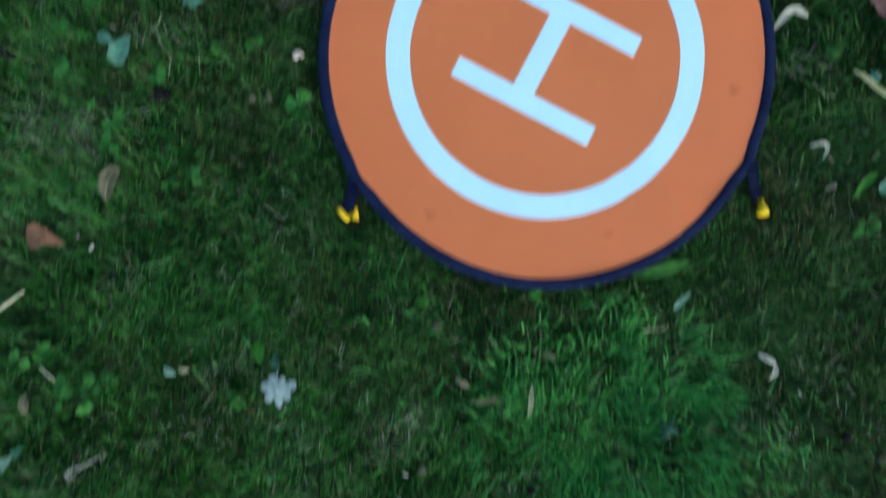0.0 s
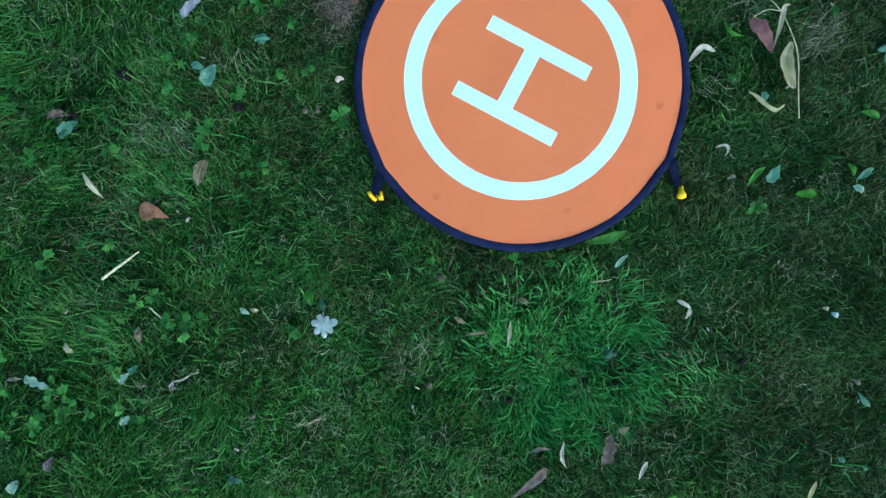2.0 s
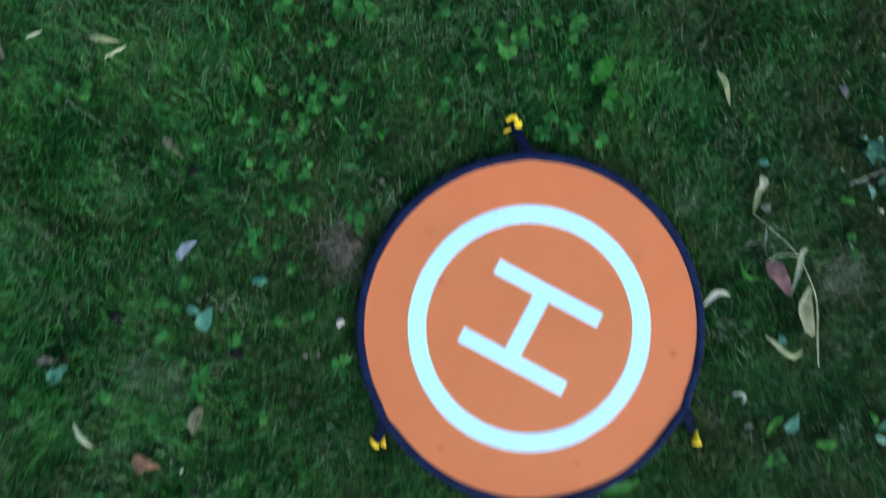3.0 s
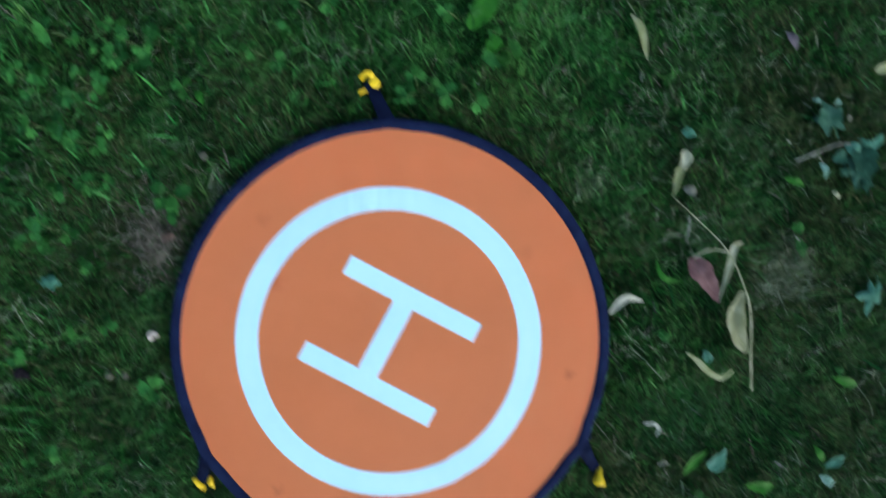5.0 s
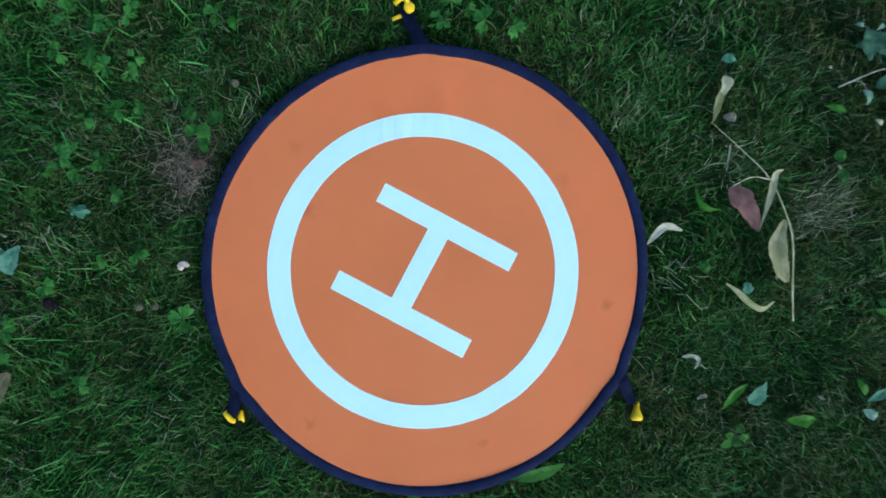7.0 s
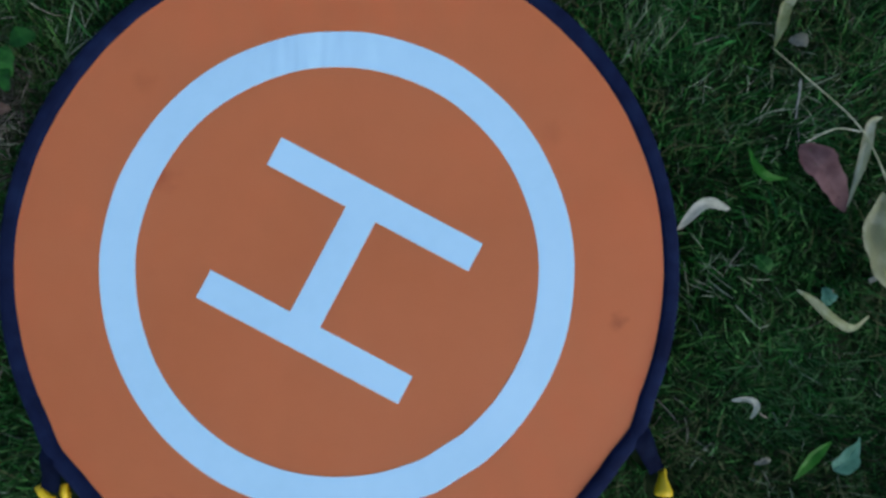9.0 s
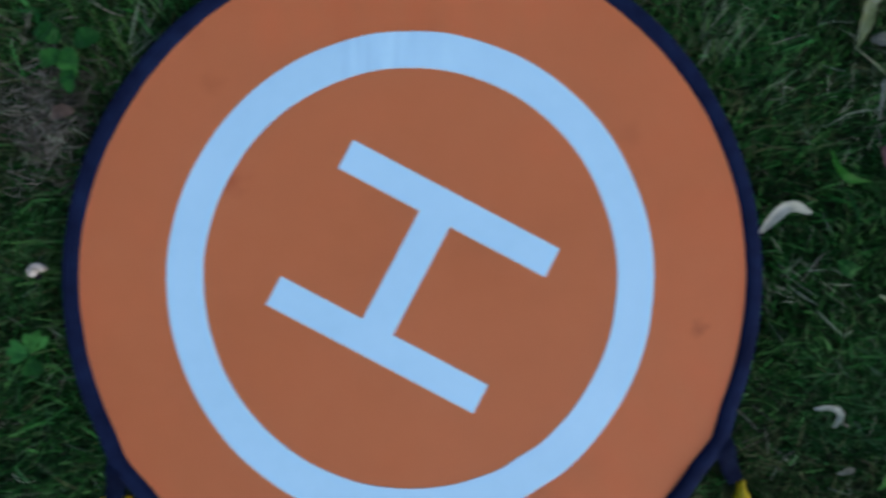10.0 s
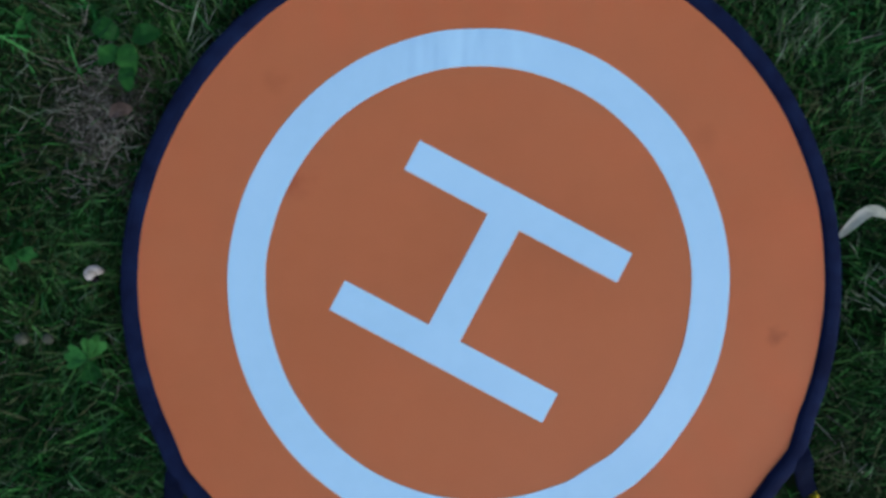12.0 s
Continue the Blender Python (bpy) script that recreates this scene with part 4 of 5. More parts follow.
def fallen_leaf(points, width, mat, label, shape="lance", arch=0.006, fold=0.25, roll=0.0, lift=0.026, category="fallen leaf"):
    LEAF_COUNT[0] += 1
    (x0, y0), (x1, y1) = points[0], points[-1]
    x, y = (x0 + x1) / 2, (y0 + y1) / 2
    root = thing("fallen_leaf", x, y, float(ground_height(x, y)), label, category, "fallen leaves")
    add_leaf(root, points, width, mat, shape, arch, fold, roll, LEAF_COUNT[0] * 1.7, lift)
    return root


# larger leaves beside the pad
fallen_leaf([(0.378, 0.046), (0.403, 0.074), (0.437, 0.068)], 0.012, PALE_LEAF, "curled whitish dry leaf touching the pad rim", "oval", 0.010, 0.5, 0.5)
fallen_leaf([(0.513, -0.022), (0.530, -0.035), (0.548, -0.053), (0.572, -0.065), (0.595, -0.052)], 0.0105, YELLOW_LEAF, "curved narrow yellow willow leaf", "oval", 0.005, 0.4, 0.25)
fallen_leaf([(0.518, 0.142), (0.540, 0.108), (0.568, 0.066)], 0.037, PINK_LEAF, "pinkish brown leaf with ragged edge", "drop", 0.010, 0.3, 0.4)
fallen_leaf([(0.459, 0.139), (0.463, 0.118), (0.476, 0.105), (0.505, 0.103)], 0.010, LIME, "bright green bent leaf in the grass", "lance", 0.006, 0.5, 0.4)
fallen_leaf([(0.414, 0.560), (0.431, 0.532), (0.442, 0.484)], 0.016, YELLOW_LEAF, "narrow pale yellow leaf on the lawn", "lance", 0.004, 0.3, 0.1)
fallen_leaf([(0.832, 0.461), (0.850, 0.470), (0.872, 0.488)], 0.018, YELLOW_LEAF, "pale yellow leaf with pointed tip", "drop", 0.006, 0.4, 0.3)
fallen_leaf([(0.676, 0.528), (0.694, 0.498)], 0.016, PURPLE_LEAF, "small purple-grey leaf on grass", "lance", 0.005, 0.4)
fallen_leaf([(0.846, 0.110), (0.825, 0.046)], 0.046, TEAL, "teal leaf with pointed lobes", "star5", 0.006, 0.25)
fallen_leaf([(0.554, -0.226), (0.584, -0.188)], 0.024, TEAL, "blue-green leaf with pale underside", "drop", 0.006, 0.2, 0.3)
fallen_leaf([(0.508, -0.236), (0.526, -0.208), (0.552, -0.192)], 0.013, LIME, "narrow bright green leaf", "lance", 0.006, 0.4)
fallen_leaf([(0.617, -0.254), (0.666, -0.252)], 0.020, LIME, "oval bright green leaf", "lance", 0.006, 0.3)
fallen_leaf([(0.770, -0.066), (0.815, -0.080)], 0.017, LIME, "bright green pointed leaf", "lance", 0.006, 0.3)
fallen_leaf([(0.756, -0.222), (0.775, -0.205), (0.796, -0.197)], 0.018, TEAL, "rolled teal leaf in grass", "lance", 0.007, 0.5, 0.8)
fallen_leaf([(0.746, -0.236), (0.768, -0.250)], 0.016, PALE_TEAL, "small pale teal leaf", "oval", 0.005, 0.4)
fallen_leaf([(0.737, -0.184), (0.752, -0.212)], 0.014, LIME, "small lime green leaf", "lance", 0.005, 0.3)
fallen_leaf([(0.440, -0.147), (0.454, -0.144), (0.464, -0.151), (0.461, -0.168)], 0.007, PALE_LEAF, "small curled cream leaf scrap", "oval", 0.008, 0.6, 0.8)
fallen_leaf([(0.466, -0.219), (0.476, -0.213), (0.484, -0.217)], 0.008, GREY_LEAF, "tiny cream leaf scrap", "oval", 0.005, 0.4)
fallen_leaf([(0.145, -0.362), (0.195, -0.353), (0.243, -0.336)], 0.022, CLOVER, "broad green plantain leaf at the pad edge", "lance", 0.004, 0.2, 0.0, 0.016)
fallen_leaf([(0.694, 0.196), (0.715, 0.193)], 0.020, CLOVER, "small round green leaf", "oval", 0.004, 0.2)
fallen_leaf([(0.702, 0.180), (0.715, 0.143)], 0.018, CLOVER, "small oval green leaf", "lance", 0.004, 0.2)
fallen_leaf([(0.550, -0.020), (0.554, -0.041)], 0.017, TEAL, "small teal leaf beside a yellow one", "oval", 0.004, 0.2, 0.0, 0.018)
fallen_leaf([(0.464, 0.016), (0.481, -0.002)], 0.018, CLOVER, "small green leaf near the rim", "oval", 0.004, 0.2)
fallen_leaf([(0.502, 0.358), (0.526, 0.355)], 0.016, TEAL, "small teal scrap of leaf", "drop", 0.005, 0.3)
fallen_leaf([(0.506, 0.261), (0.527, 0.256)], 0.016, GREY_LEAF, "tiny pinkish grey leaf scrap", "oval", 0.005, 0.3)
fallen_leaf([(0.680, 0.279), (0.714, 0.268)], 0.013, LIME, "small green pointed leaf", "lance", 0.004, 0.3)
fallen_leaf([(0.764, 0.256), (0.774, 0.246)], 0.008, CREAM_LEAF, "tiny pale leaf scrap", "oval", 0.004, 0.3)
fallen_leaf([(0.135, 0.528), (0.158, 0.556), (0.182, 0.580)], 0.036, LIME, "large bright green weed leaf", "oval", 0.005, 0.15, 0.0, 0.044)
fallen_leaf([(0.166, 0.490), (0.188, 0.515)], 0.026, LIME, "smaller bright green weed leaf", "oval", 0.005, 0.15, 0.0, 0.042)
fallen_leaf([(-0.326, 0.428), (-0.320, 0.405)], 0.014, LIME, "small heart-shaped green leaf", "drop", 0.004, 0.2)
# leaves to the west of the pad
fallen_leaf([(-0.766, 0.148), (-0.744, 0.172), (-0.724, 0.186)], 0.022, BLUE_LEAF, "smooth blue-grey leaf with pointed tip", "drop", 0.007, 0.2, 0.3)
fallen_leaf([(-1.072, -0.078), (-1.042, -0.070), (-1.010, -0.074)], 0.017, DUSKY_LEAF, "rolled tan dry leaf with dark end", "oval", 0.010, 0.6, 0.9)
fallen_leaf([(-1.046, -0.120), (-1.004, -0.086)], 0.032, TEAL, "teal leaf beside a rolled brown one", "drop", 0.005, 0.2)
fallen_leaf([(-0.714, -0.006), (-0.690, 0.042)], 0.036, TEAL, "folded teal leaf with smooth surface", "drop", 0.006, 0.25)
fallen_leaf([(-0.745, 0.044), (-0.714, 0.030)], 0.018, TEAL, "small folded teal leaf tip", "lance", 0.006, 0.4)
fallen_leaf([(-0.731, -0.231), (-0.722, -0.200), (-0.712, -0.175)], 0.028, TAN_LEAF, "tan dry leaf lying in the grass", "oval", 0.007, 0.25, 0.3)
fallen_leaf([(-0.983, -0.205), (-0.961, -0.233), (-0.938, -0.261)], 0.014, CREAM_LEAF, "narrow cream twisted dry leaf", "lance", 0.007, 0.3, 0.3, 0.034)
fallen_leaf([(-0.608, 0.102), (-0.567, 0.099)], 0.024, TEAL, "small notched teal leaf", "palm5", 0.005, 0.2)
fallen_leaf([(-0.860, -0.303), (-0.830, -0.290), (-0.797, -0.304)], 0.040, BROWN_LEAF, "rust-brown curled beech leaf", "drop", 0.010, 0.3, 0.5)
fallen_leaf([(-0.449, -0.518), (-0.447, -0.578)], 0.056, WHITE_LEAF, "white felted lobed oak leaf, underside up", "palm7", 0.006, 0.15)
fallen_leaf([(-0.452, -0.488), (-0.448, -0.518)], 0.014, DARK_TEAL, "small dull leaf behind a white one", "oval", 0.004, 0.3)
fallen_leaf([(-0.482, -0.468), (-0.478, -0.505)], 0.022, LIME, "yellow-green leaf in the grass", "drop", 0.004, 0.2, 0.0, 0.02)
fallen_leaf([(-0.862, -0.550), (-0.859, -0.586)], 0.018, TAN_LEAF, "small tan dry leaf", "lance", 0.005, 0.4)
fallen_leaf([(-1.028, -0.586), (-1.010, -0.609)], 0.014, CREAM_LEAF, "small cream leaf scrap", "oval", 0.005, 0.4)
fallen_leaf([(-0.636, -0.508), (-0.615, -0.522)], 0.012, PALE_TEAL, "tiny pale leaf flake", "lance", 0.006, 0.3)
fallen_leaf([(-0.612, -0.512), (-0.594, -0.514)], 0.010, CREAM_LEAF, "tiny cream leaf flake", "lance", 0.006, 0.3)
fallen_leaf([(-1.114, -0.662), (-1.085, -0.671), (-1.048, -0.691)], 0.026, PALE_TEAL, "long folded pale teal leaf", "oak", 0.006, 0.3, 0.3, 0.034)
fallen_leaf([(-1.154, -0.668), (-1.135, -0.664), (-1.117, -0.664)], 0.009, GREY_LEAF, "pale rolled tail of a dry leaf", "lance", 0.005, 0.4, 0.3, 0.034)
fallen_leaf([(-1.166, 0.632), (-1.158, 0.610), (-1.144, 0.584)], 0.028, DUSKY_LEAF, "dull pinkish brown leaf among clover", "drop", 0.006, 0.3, 0.3, 0.032)
fallen_leaf([(-0.908, -0.675), (-0.885, -0.655)], 0.020, PALE_TEAL, "pale notched leaf scrap", "drop", 0.006, 0.3)
fallen_leaf([(-0.884, -0.656), (-0.866, -0.638)], 0.016, TEAL, "small teal leaf tip", "drop", 0.006, 0.3)
fallen_leaf([(-0.884, -0.755), (-0.849, -0.760)], 0.020, CLOVER, "small oval fresh green leaf", "oval", 0.004, 0.2)
fallen_leaf([(-0.905, -0.770), (-0.884, -0.752)], 0.016, PALE_TEAL, "small grey-green leaf on grass", "oval", 0.004, 0.2)
fallen_leaf([(-1.068, -0.874), (-1.053, -0.843)], 0.020, PURPLE_LEAF, "purple-grey dry leaf in grass", "oval", 0.006, 0.4)
fallen_leaf([(-1.148, -0.922), (-1.131, -0.894)], 0.024, PALE_TEAL, "pale green leaf, underside up", "oval", 0.006, 0.3)
fallen_leaf([(-0.661, -0.888), (-0.630, -0.898)], 0.020, DARK_TEAL, "dull teal leaf sunk in grass", "drop", 0.005, 0.3)
fallen_leaf([(-0.804, 0.416), (-0.758, 0.368)], 0.017, TAN_LEAF, "dull tan dry leaf among weeds", "drop", 0.005, 0.4, 0.4, 0.020)
fallen_leaf([(-0.967, 0.636), (-0.934, 0.627), (-0.894, 0.624)], 0.015, YELLOW_LEAF, "curled yellow willow leaf", "lance", 0.010, 0.5, 0.9)
fallen_leaf([(-0.825, 0.480), (-0.783, 0.482)], 0.018, CLOVER, "green leaf with pointed tip", "drop", 0.004, 0.2)
# leaves to the south of the pad
fallen_leaf([(-0.026, -0.538), (-0.030, -0.566), (-0.034, -0.598)], 0.009, CREAM_LEAF, "rolled grey-cream dry leaf in the tuft", "lance", 0.012, 0.7, 1.0, 0.036)
fallen_leaf([(-0.127, -0.571), (-0.071, -0.563)], 0.009, TAN_LEAF, "thin brown dry leaf", "lance", 0.006, 0.5)
fallen_leaf([(-0.006, -0.490), (0.022, -0.500)], 0.012, TAN_LEAF, "small brown leaf under coarse grass", "drop", 0.004, 0.3, 0.0, 0.012)
fallen_leaf([(0.176, -0.630), (0.201, -0.589)], 0.032, DARK_TEAL, "dark teal notched leaf in the tuft", "star5", 0.006, 0.2, 0.0, 0.054)
fallen_leaf([(-0.214, -0.402), (-0.195, -0.402)], 0.018, LIME, "tiny yellow-green leaf near pad", "oval", 0.004, 0.2)
fallen_leaf([(-0.029, -0.395), (-0.006, -0.391)], 0.018, LIME, "tiny lime leaf at the rim", "oval", 0.004, 0.2, 0.0, 0.02)
fallen_leaf([(0.212, -0.418), (0.226, -0.400), (0.242, -0.390)], 0.011, PALE_TEAL, "pale blue-green leaf tip", "drop", 0.006, 0.3)
fallen_leaf([(0.094, -0.808), (0.086, -0.839), (0.099, -0.871)], 0.010, PALE_LEAF, "rolled white dry leaf", "lance", 0.010, 0.7, 0.9, 0.032)
fallen_leaf([(0.197, -0.796), (0.192, -0.830), (0.180, -0.862)], 0.033, DUSKY_LEAF, "grey-brown folded dry leaf", "lobed", 0.007, 0.3, 0.3, 0.030)
fallen_leaf([(0.282, -0.856), (0.268, -0.872), (0.262, -0.896)], 0.011, PALE_LEAF, "narrow pale dry leaf", "drop", 0.007, 0.5, 0.5)
fallen_leaf([(0.352, -0.493), (0.370, -0.503), (0.384, -0.513)], 0.009, PALE_LEAF, "folded white dry leaf", "drop", 0.008, 0.4, 0.3)
fallen_leaf([(0.381, -0.508), (0.371, -0.535)], 0.010, PALE_LEAF, "pointed tip of a dry leaf", "drop", 0.008, 0.4, 0.3)
fallen_leaf([(0.698, -0.522), (0.713, -0.530)], 0.013, WHITE_LEAF, "small white leaf scrap", "oval", 0.005, 0.3)
fallen_leaf([(0.679, -0.510), (0.692, -0.514)], 0.009, CREAM_LEAF, "tiny cream scrap of leaf", "oval", 0.005, 0.3)
fallen_leaf([(0.716, -0.850), (0.730, -0.860)], 0.012, TEAL, "tiny teal leaf in grass", "drop", 0.005, 0.2)
fallen_leaf([(0.770, -0.868), (0.778, -0.880)], 0.009, TEAL, "tiny pale teal leaf", "oval", 0.005, 0.2)
fallen_leaf([(0.664, -0.902), (0.650, -0.920), (0.644, -0.944)], 0.011, YELLOW_LEAF, "pale yellow leaf end", "oval", 0.006, 0.4)
fallen_leaf([(0.762, -0.702), (0.772, -0.722), (0.790, -0.736)], 0.013, TEAL, "bent pale teal leaf", "lance", 0.007, 0.4, 0.5)
fallen_leaf([(0.752, -0.674), (0.768, -0.686)], 0.011, GREY_LEAF, "small greyish leaf scrap", "oval", 0.005, 0.3)
fallen_leaf([(0.216, -0.786), (0.240, -0.777)], 0.014, TAN_LEAF, "small yellow-brown leaf on grass", "drop", 0.005, 0.3, 0.0, 0.032)
fallen_leaf([(0.054, -0.867), (0.026, -0.891), (-0.024, -0.932)], 0.020, DUSKY_LEAF, "large grey-brown leaf with thin stalk", "drop", 0.008, 0.3, 0.3, 0.034)
fallen_leaf([(-0.391, 0.172), (-0.378, 0.178), (-0.366, 0.180)], 0.015, RUSSET_LEAF, "small dull brown leaf on bare matted straw", "oval", 0.005, 0.3, 0.2, 0.030)
fallen_leaf([(0.013, -0.835), (0.040, -0.823), (0.066, -0.827)], 0.010, GREY_LEAF, "thin grey-green dry leaf", "lance", 0.006, 0.4, 0.4, 0.034)
fallen_leaf([(-0.153, -0.529), (-0.127, -0.544)], 0.010, TAN_LEAF, "small brown dry leaf by the tuft", "lance", 0.006, 0.4, 0.3, 0.030)
fallen_leaf([(0.775, -0.051), (0.790, -0.058)], 0.014, CLOVER, "small green leaf beside a pointed one", "oval", 0.004, 0.2)
fallen_leaf([(-0.194, 0.747), (-0.170, 0.741)], 0.016, PALE_TEAL, "pale leaf among the clover", "oval", 0.005, 0.3)


# ---- a long dry stalk with withered leaves ----
def dry_stalk():
    stalk = thing("dry_stalk", 0.598, 0.084, 0, "long thin dry stalk with withered cream leaves", "twig")
    rel = lambda pts: [(x - 0.598, y - 0.084, z) for x, y, z in pts]
    bm = bmesh.new()
    tube(bm, spline(rel([(0.481, 0.250, 0.036), (0.523, 0.210, 0.040), (0.572, 0.156, 0.048), (0.602, 0.090, 0.050), (0.613, 0.045, 0.048), (0.617, -0.02, 0.042), (0.622, -0.084, 0.036)]), 40),
         [0.0004, 0.0006, 0.0009, 0.0014, 0.0014, 0.0012], 7)
    part("stem", bm, CREAM_LEAF, stalk)
    bm = bmesh.new()
    tube(bm, spline(rel([(0.519, 0.143, 0.036), (0.548, 0.157, 0.042), (0.574, 0.153, 0.046)]), 14), [0.0006, 0.0009], 6)
    part("side_stem", bm, CREAM_LEAF, stalk)
    for pts, w, mat, shape, roll in (([(0.601, 0.170), (0.584, 0.160), (0.574, 0.120), (0.562, 0.070)], 0.011, CREAM_LEAF, "lance", 0.8),
                                     ([(0.603, 0.086), (0.585, 0.045), (0.592, 0.010), (0.608, -0.018)], 0.029, CREAM_LEAF, "oval", 0.25),
                                     ([(0.605, 0.084), (0.598, 0.045), (0.601, 0.006), (0.612, -0.018)], 0.012, YELLOW_LEAF, "lance", 0.4),
                                     ([(0.503, 0.326), (0.500, 0.308), (0.492, 0.284)], 0.019, CREAM_LEAF, "drop", 0.3),
                                     ([(0.495, 0.303), (0.488, 0.280), (0.481, 0.246)], 0.013, YELLOW_LEAF, "lance", 0.9)):
        add_leaf(stalk, pts, w, mat, shape, 0.006, 0.5, roll, w * 300, 0.040, ("withered_leaf", "leaf_rib"))


dry_stalk()


# ---- a broken twig with dull teal leaves ----
def leafy_twig():
    twig = thing("leafy_twig", 0.75, 0.32, 0, "broken twig with drooping dull teal leaves", "twig")
    bm = bmesh.new()
    tube(bm, spline([(0.693 - 0.75, 0.308 - 0.32, 0.036), (0.727 - 0.75, 0.323 - 0.32, 0.044), (0.766 - 0.75, 0.337 - 0.32, 0.040), (0.80 - 0.75, 0.335 - 0.32, 0.036)], 16), [0.0017, 0.0015, 0.0012], 8)
    part("stem", bm, GREY_LEAF, twig, "greyish woody stem")
    bm = bmesh.new()
    tube(bm, spline([(0.712 - 0.75, 0.317 - 0.32, 0.042), (0.728 - 0.75, 0.314 - 0.32, 0.043), (0.738 - 0.75, 0.303 - 0.32, 0.040)], 9), [0.0009, 0.0006], 6)
    part("side_stem", bm, GREY_LEAF, twig)
    for pts, w, mat, shape in (([(0.765, 0.348), (0.743, 0.375), (0.738, 0.412)], 0.060, DARK_TEAL, "star5"), ([(0.802, 0.340), (0.802, 0.300), (0.796, 0.258)], 0.062, DARK_TEAL, "star6"),
                               ([(0.815, 0.330), (0.830, 0.342), (0.842, 0.357)], 0.015, TEAL, "drop"), ([(0.737, 0.304), (0.741, 0.292), (0.744, 0.278)], 0.012, PALE_TEAL, "drop"),
                               ([(0.758, 0.308), (0.782, 0.322)], 0.024, DARK_TEAL, "oval"), ([(0.79, 0.30), (0.825, 0.285)], 0.026, DARK_TEAL, "drop"), ([(0.735, 0.408), (0.720, 0.412)], 0.008, PALE_TEAL, "lance"),
                               ([(0.758, 0.404), (0.768, 0.413)], 0.008, PALE_TEAL, "lance"), ([(0.800, 0.345), (0.826, 0.330)], 0.024, TEAL, "star5"), ([(0.785, 0.300), (0.772, 0.282)], 0.024, DARK_TEAL, "star5"), ([(0.806, 0.290), (0.818, 0.252)], 0.030, DARK_TEAL, "star5"),
                               ([(0.744, 0.362), (0.746, 0.405)], 0.044, DARK_TEAL, "oval"), ([(0.800, 0.335), (0.812, 0.270)], 0.044, DARK_TEAL, "drop"), ([(0.778, 0.335), (0.800, 0.318)], 0.022, TEAL, "drop")):
        add_leaf(twig, pts, w, mat, shape, 0.007, 0.3, 0.3, w * 500, 0.034, ("leaf", "leaf_rib"))


leafy_twig()


# ---- loose sticks, roots and dry stems ----
def stick(points, radius, mat, label, z=0.032):
    x, y = points[len(points) // 2]
    ob_bm = bmesh.new()
    line = spline([(px - x, py - y, z + 0.004 * math.sin(3 * i)) for i, (px, py) in enumerate(points)], 14)
    line += (0.0003 if radius > 0.0028 or radius < 0.001 else 0.0005) * np.random.RandomState(int(abs(x) * 1000)).randn(14, 3) * np.array([1, 1, 0.3])
    tube(ob_bm, line, [radius, radius * 1.1, radius * 0.6], 7)
    ob = new("dry_stick", mesh_of("dry_stick", ob_bm, mat))
    ob.location = (x, y, float(ground_height(x, y)))
    return tagged(ob, label, "stick", "sticks on the lawn")


stick([(-0.940, -0.442), (-0.900, -0.412), (-0.859, -0.381)], 0.0029, CREAM_LEAF, "pale cream flat dry stick")
stick([(-0.836, -0.507), (-0.807, -0.532)], 0.0012, CREAM_LEAF, "short thin pale straw")
stick([(-0.928, 0.589), (-0.881, 0.613)], 0.0022, CREAM_LEAF, "short white dry stalk")
stick([(-1.048, 0.551), (-1.004, 0.489), (-0.939, 0.445)], 0.0014, GREY_LEAF, "long bent grey twig", 0.024)
stick([(-1.097, 0.631), (-1.066, 0.645)], 0.0018, CREAM_LEAF, "short pale straw in clover")
stick([(0.318, -0.822), (0.338, -0.852), (0.352, -0.878)], 0.0008, BLEACHED, "thin pale bent grass stem")
stick([(0.604, 0.272), (0.622, 0.296), (0.650, 0.307)], 0.0012, LONG_GRASS, "thin arched dry grass stem")
stick([(-0.486, -0.771), (-0.451, -0.755)], 0.0022, TAN_LEAF, "short dry brown stem")
stick([(-0.764, 0.095), (-0.745, 0.055), (-0.735, 0.02)], 0.0006, BLEACHED, "thin upright straw stem")
stick([(-0.894, 0.141), (-0.875, 0.091), (-0.852, 0.054)], 0.0006, BLEACHED, "long thin bleached grass stem", 0.040)
stick([(-1.022, 0.013), (-0.980, 0.036)], 0.0007, BLEACHED, "thin bleached straw in long grass", 0.040)
stick([(0.156, -0.452), (0.200, -0.445)], 0.0012, TAN_LEAF, "thin tan straw in the tuft", 0.038)
stick([(0.515, 0.215), (0.508, 0.170)], 0.0012, GREY_LEAF, "thin grey grass stem")


def dry_root():
    """A gnarled root end with fine fibres at its thick end."""
    x, y = -0.758, -0.668
    root = thing("dry_root", x, y, float(ground_height(x, y)), "gnarled pale grey dry root with fine fibres", "root")
    rng = random.Random(77)
    bm = bmesh.new()
    tube(bm, spline([(-0.034, -0.014, 0.032), (-0.018, -0.002, 0.038), (0.0, 0.002, 0.036), (0.016, 0.012, 0.039), (0.034, 0.018, 0.035)], 22), [0.0024, 0.0017, 0.0022, 0.0014, 0.0010], 7)
    part("strand", bm, GREY_LEAF, root)
    for i in range(8):
        a, s = rng.uniform(0, 6.28), rng.uniform(0, 0.45)
        fx, fy = -0.034 + 0.05 * s, -0.014 + 0.022 * s
        long = rng.uniform(0.010, 0.022)
        bm = bmesh.new()
        tube(bm, spline([(fx, fy, 0.034), (fx + long * 0.5 * math.cos(a), fy + long * 0.5 * math.sin(a), 0.038), (fx + long * math.cos(a + 0.5), fy + long * math.sin(a + 0.5), 0.032)], 7), [0.0009, 0.0004], 5)
        part("fibre", bm, GREY_LEAF, root)


dry_root()


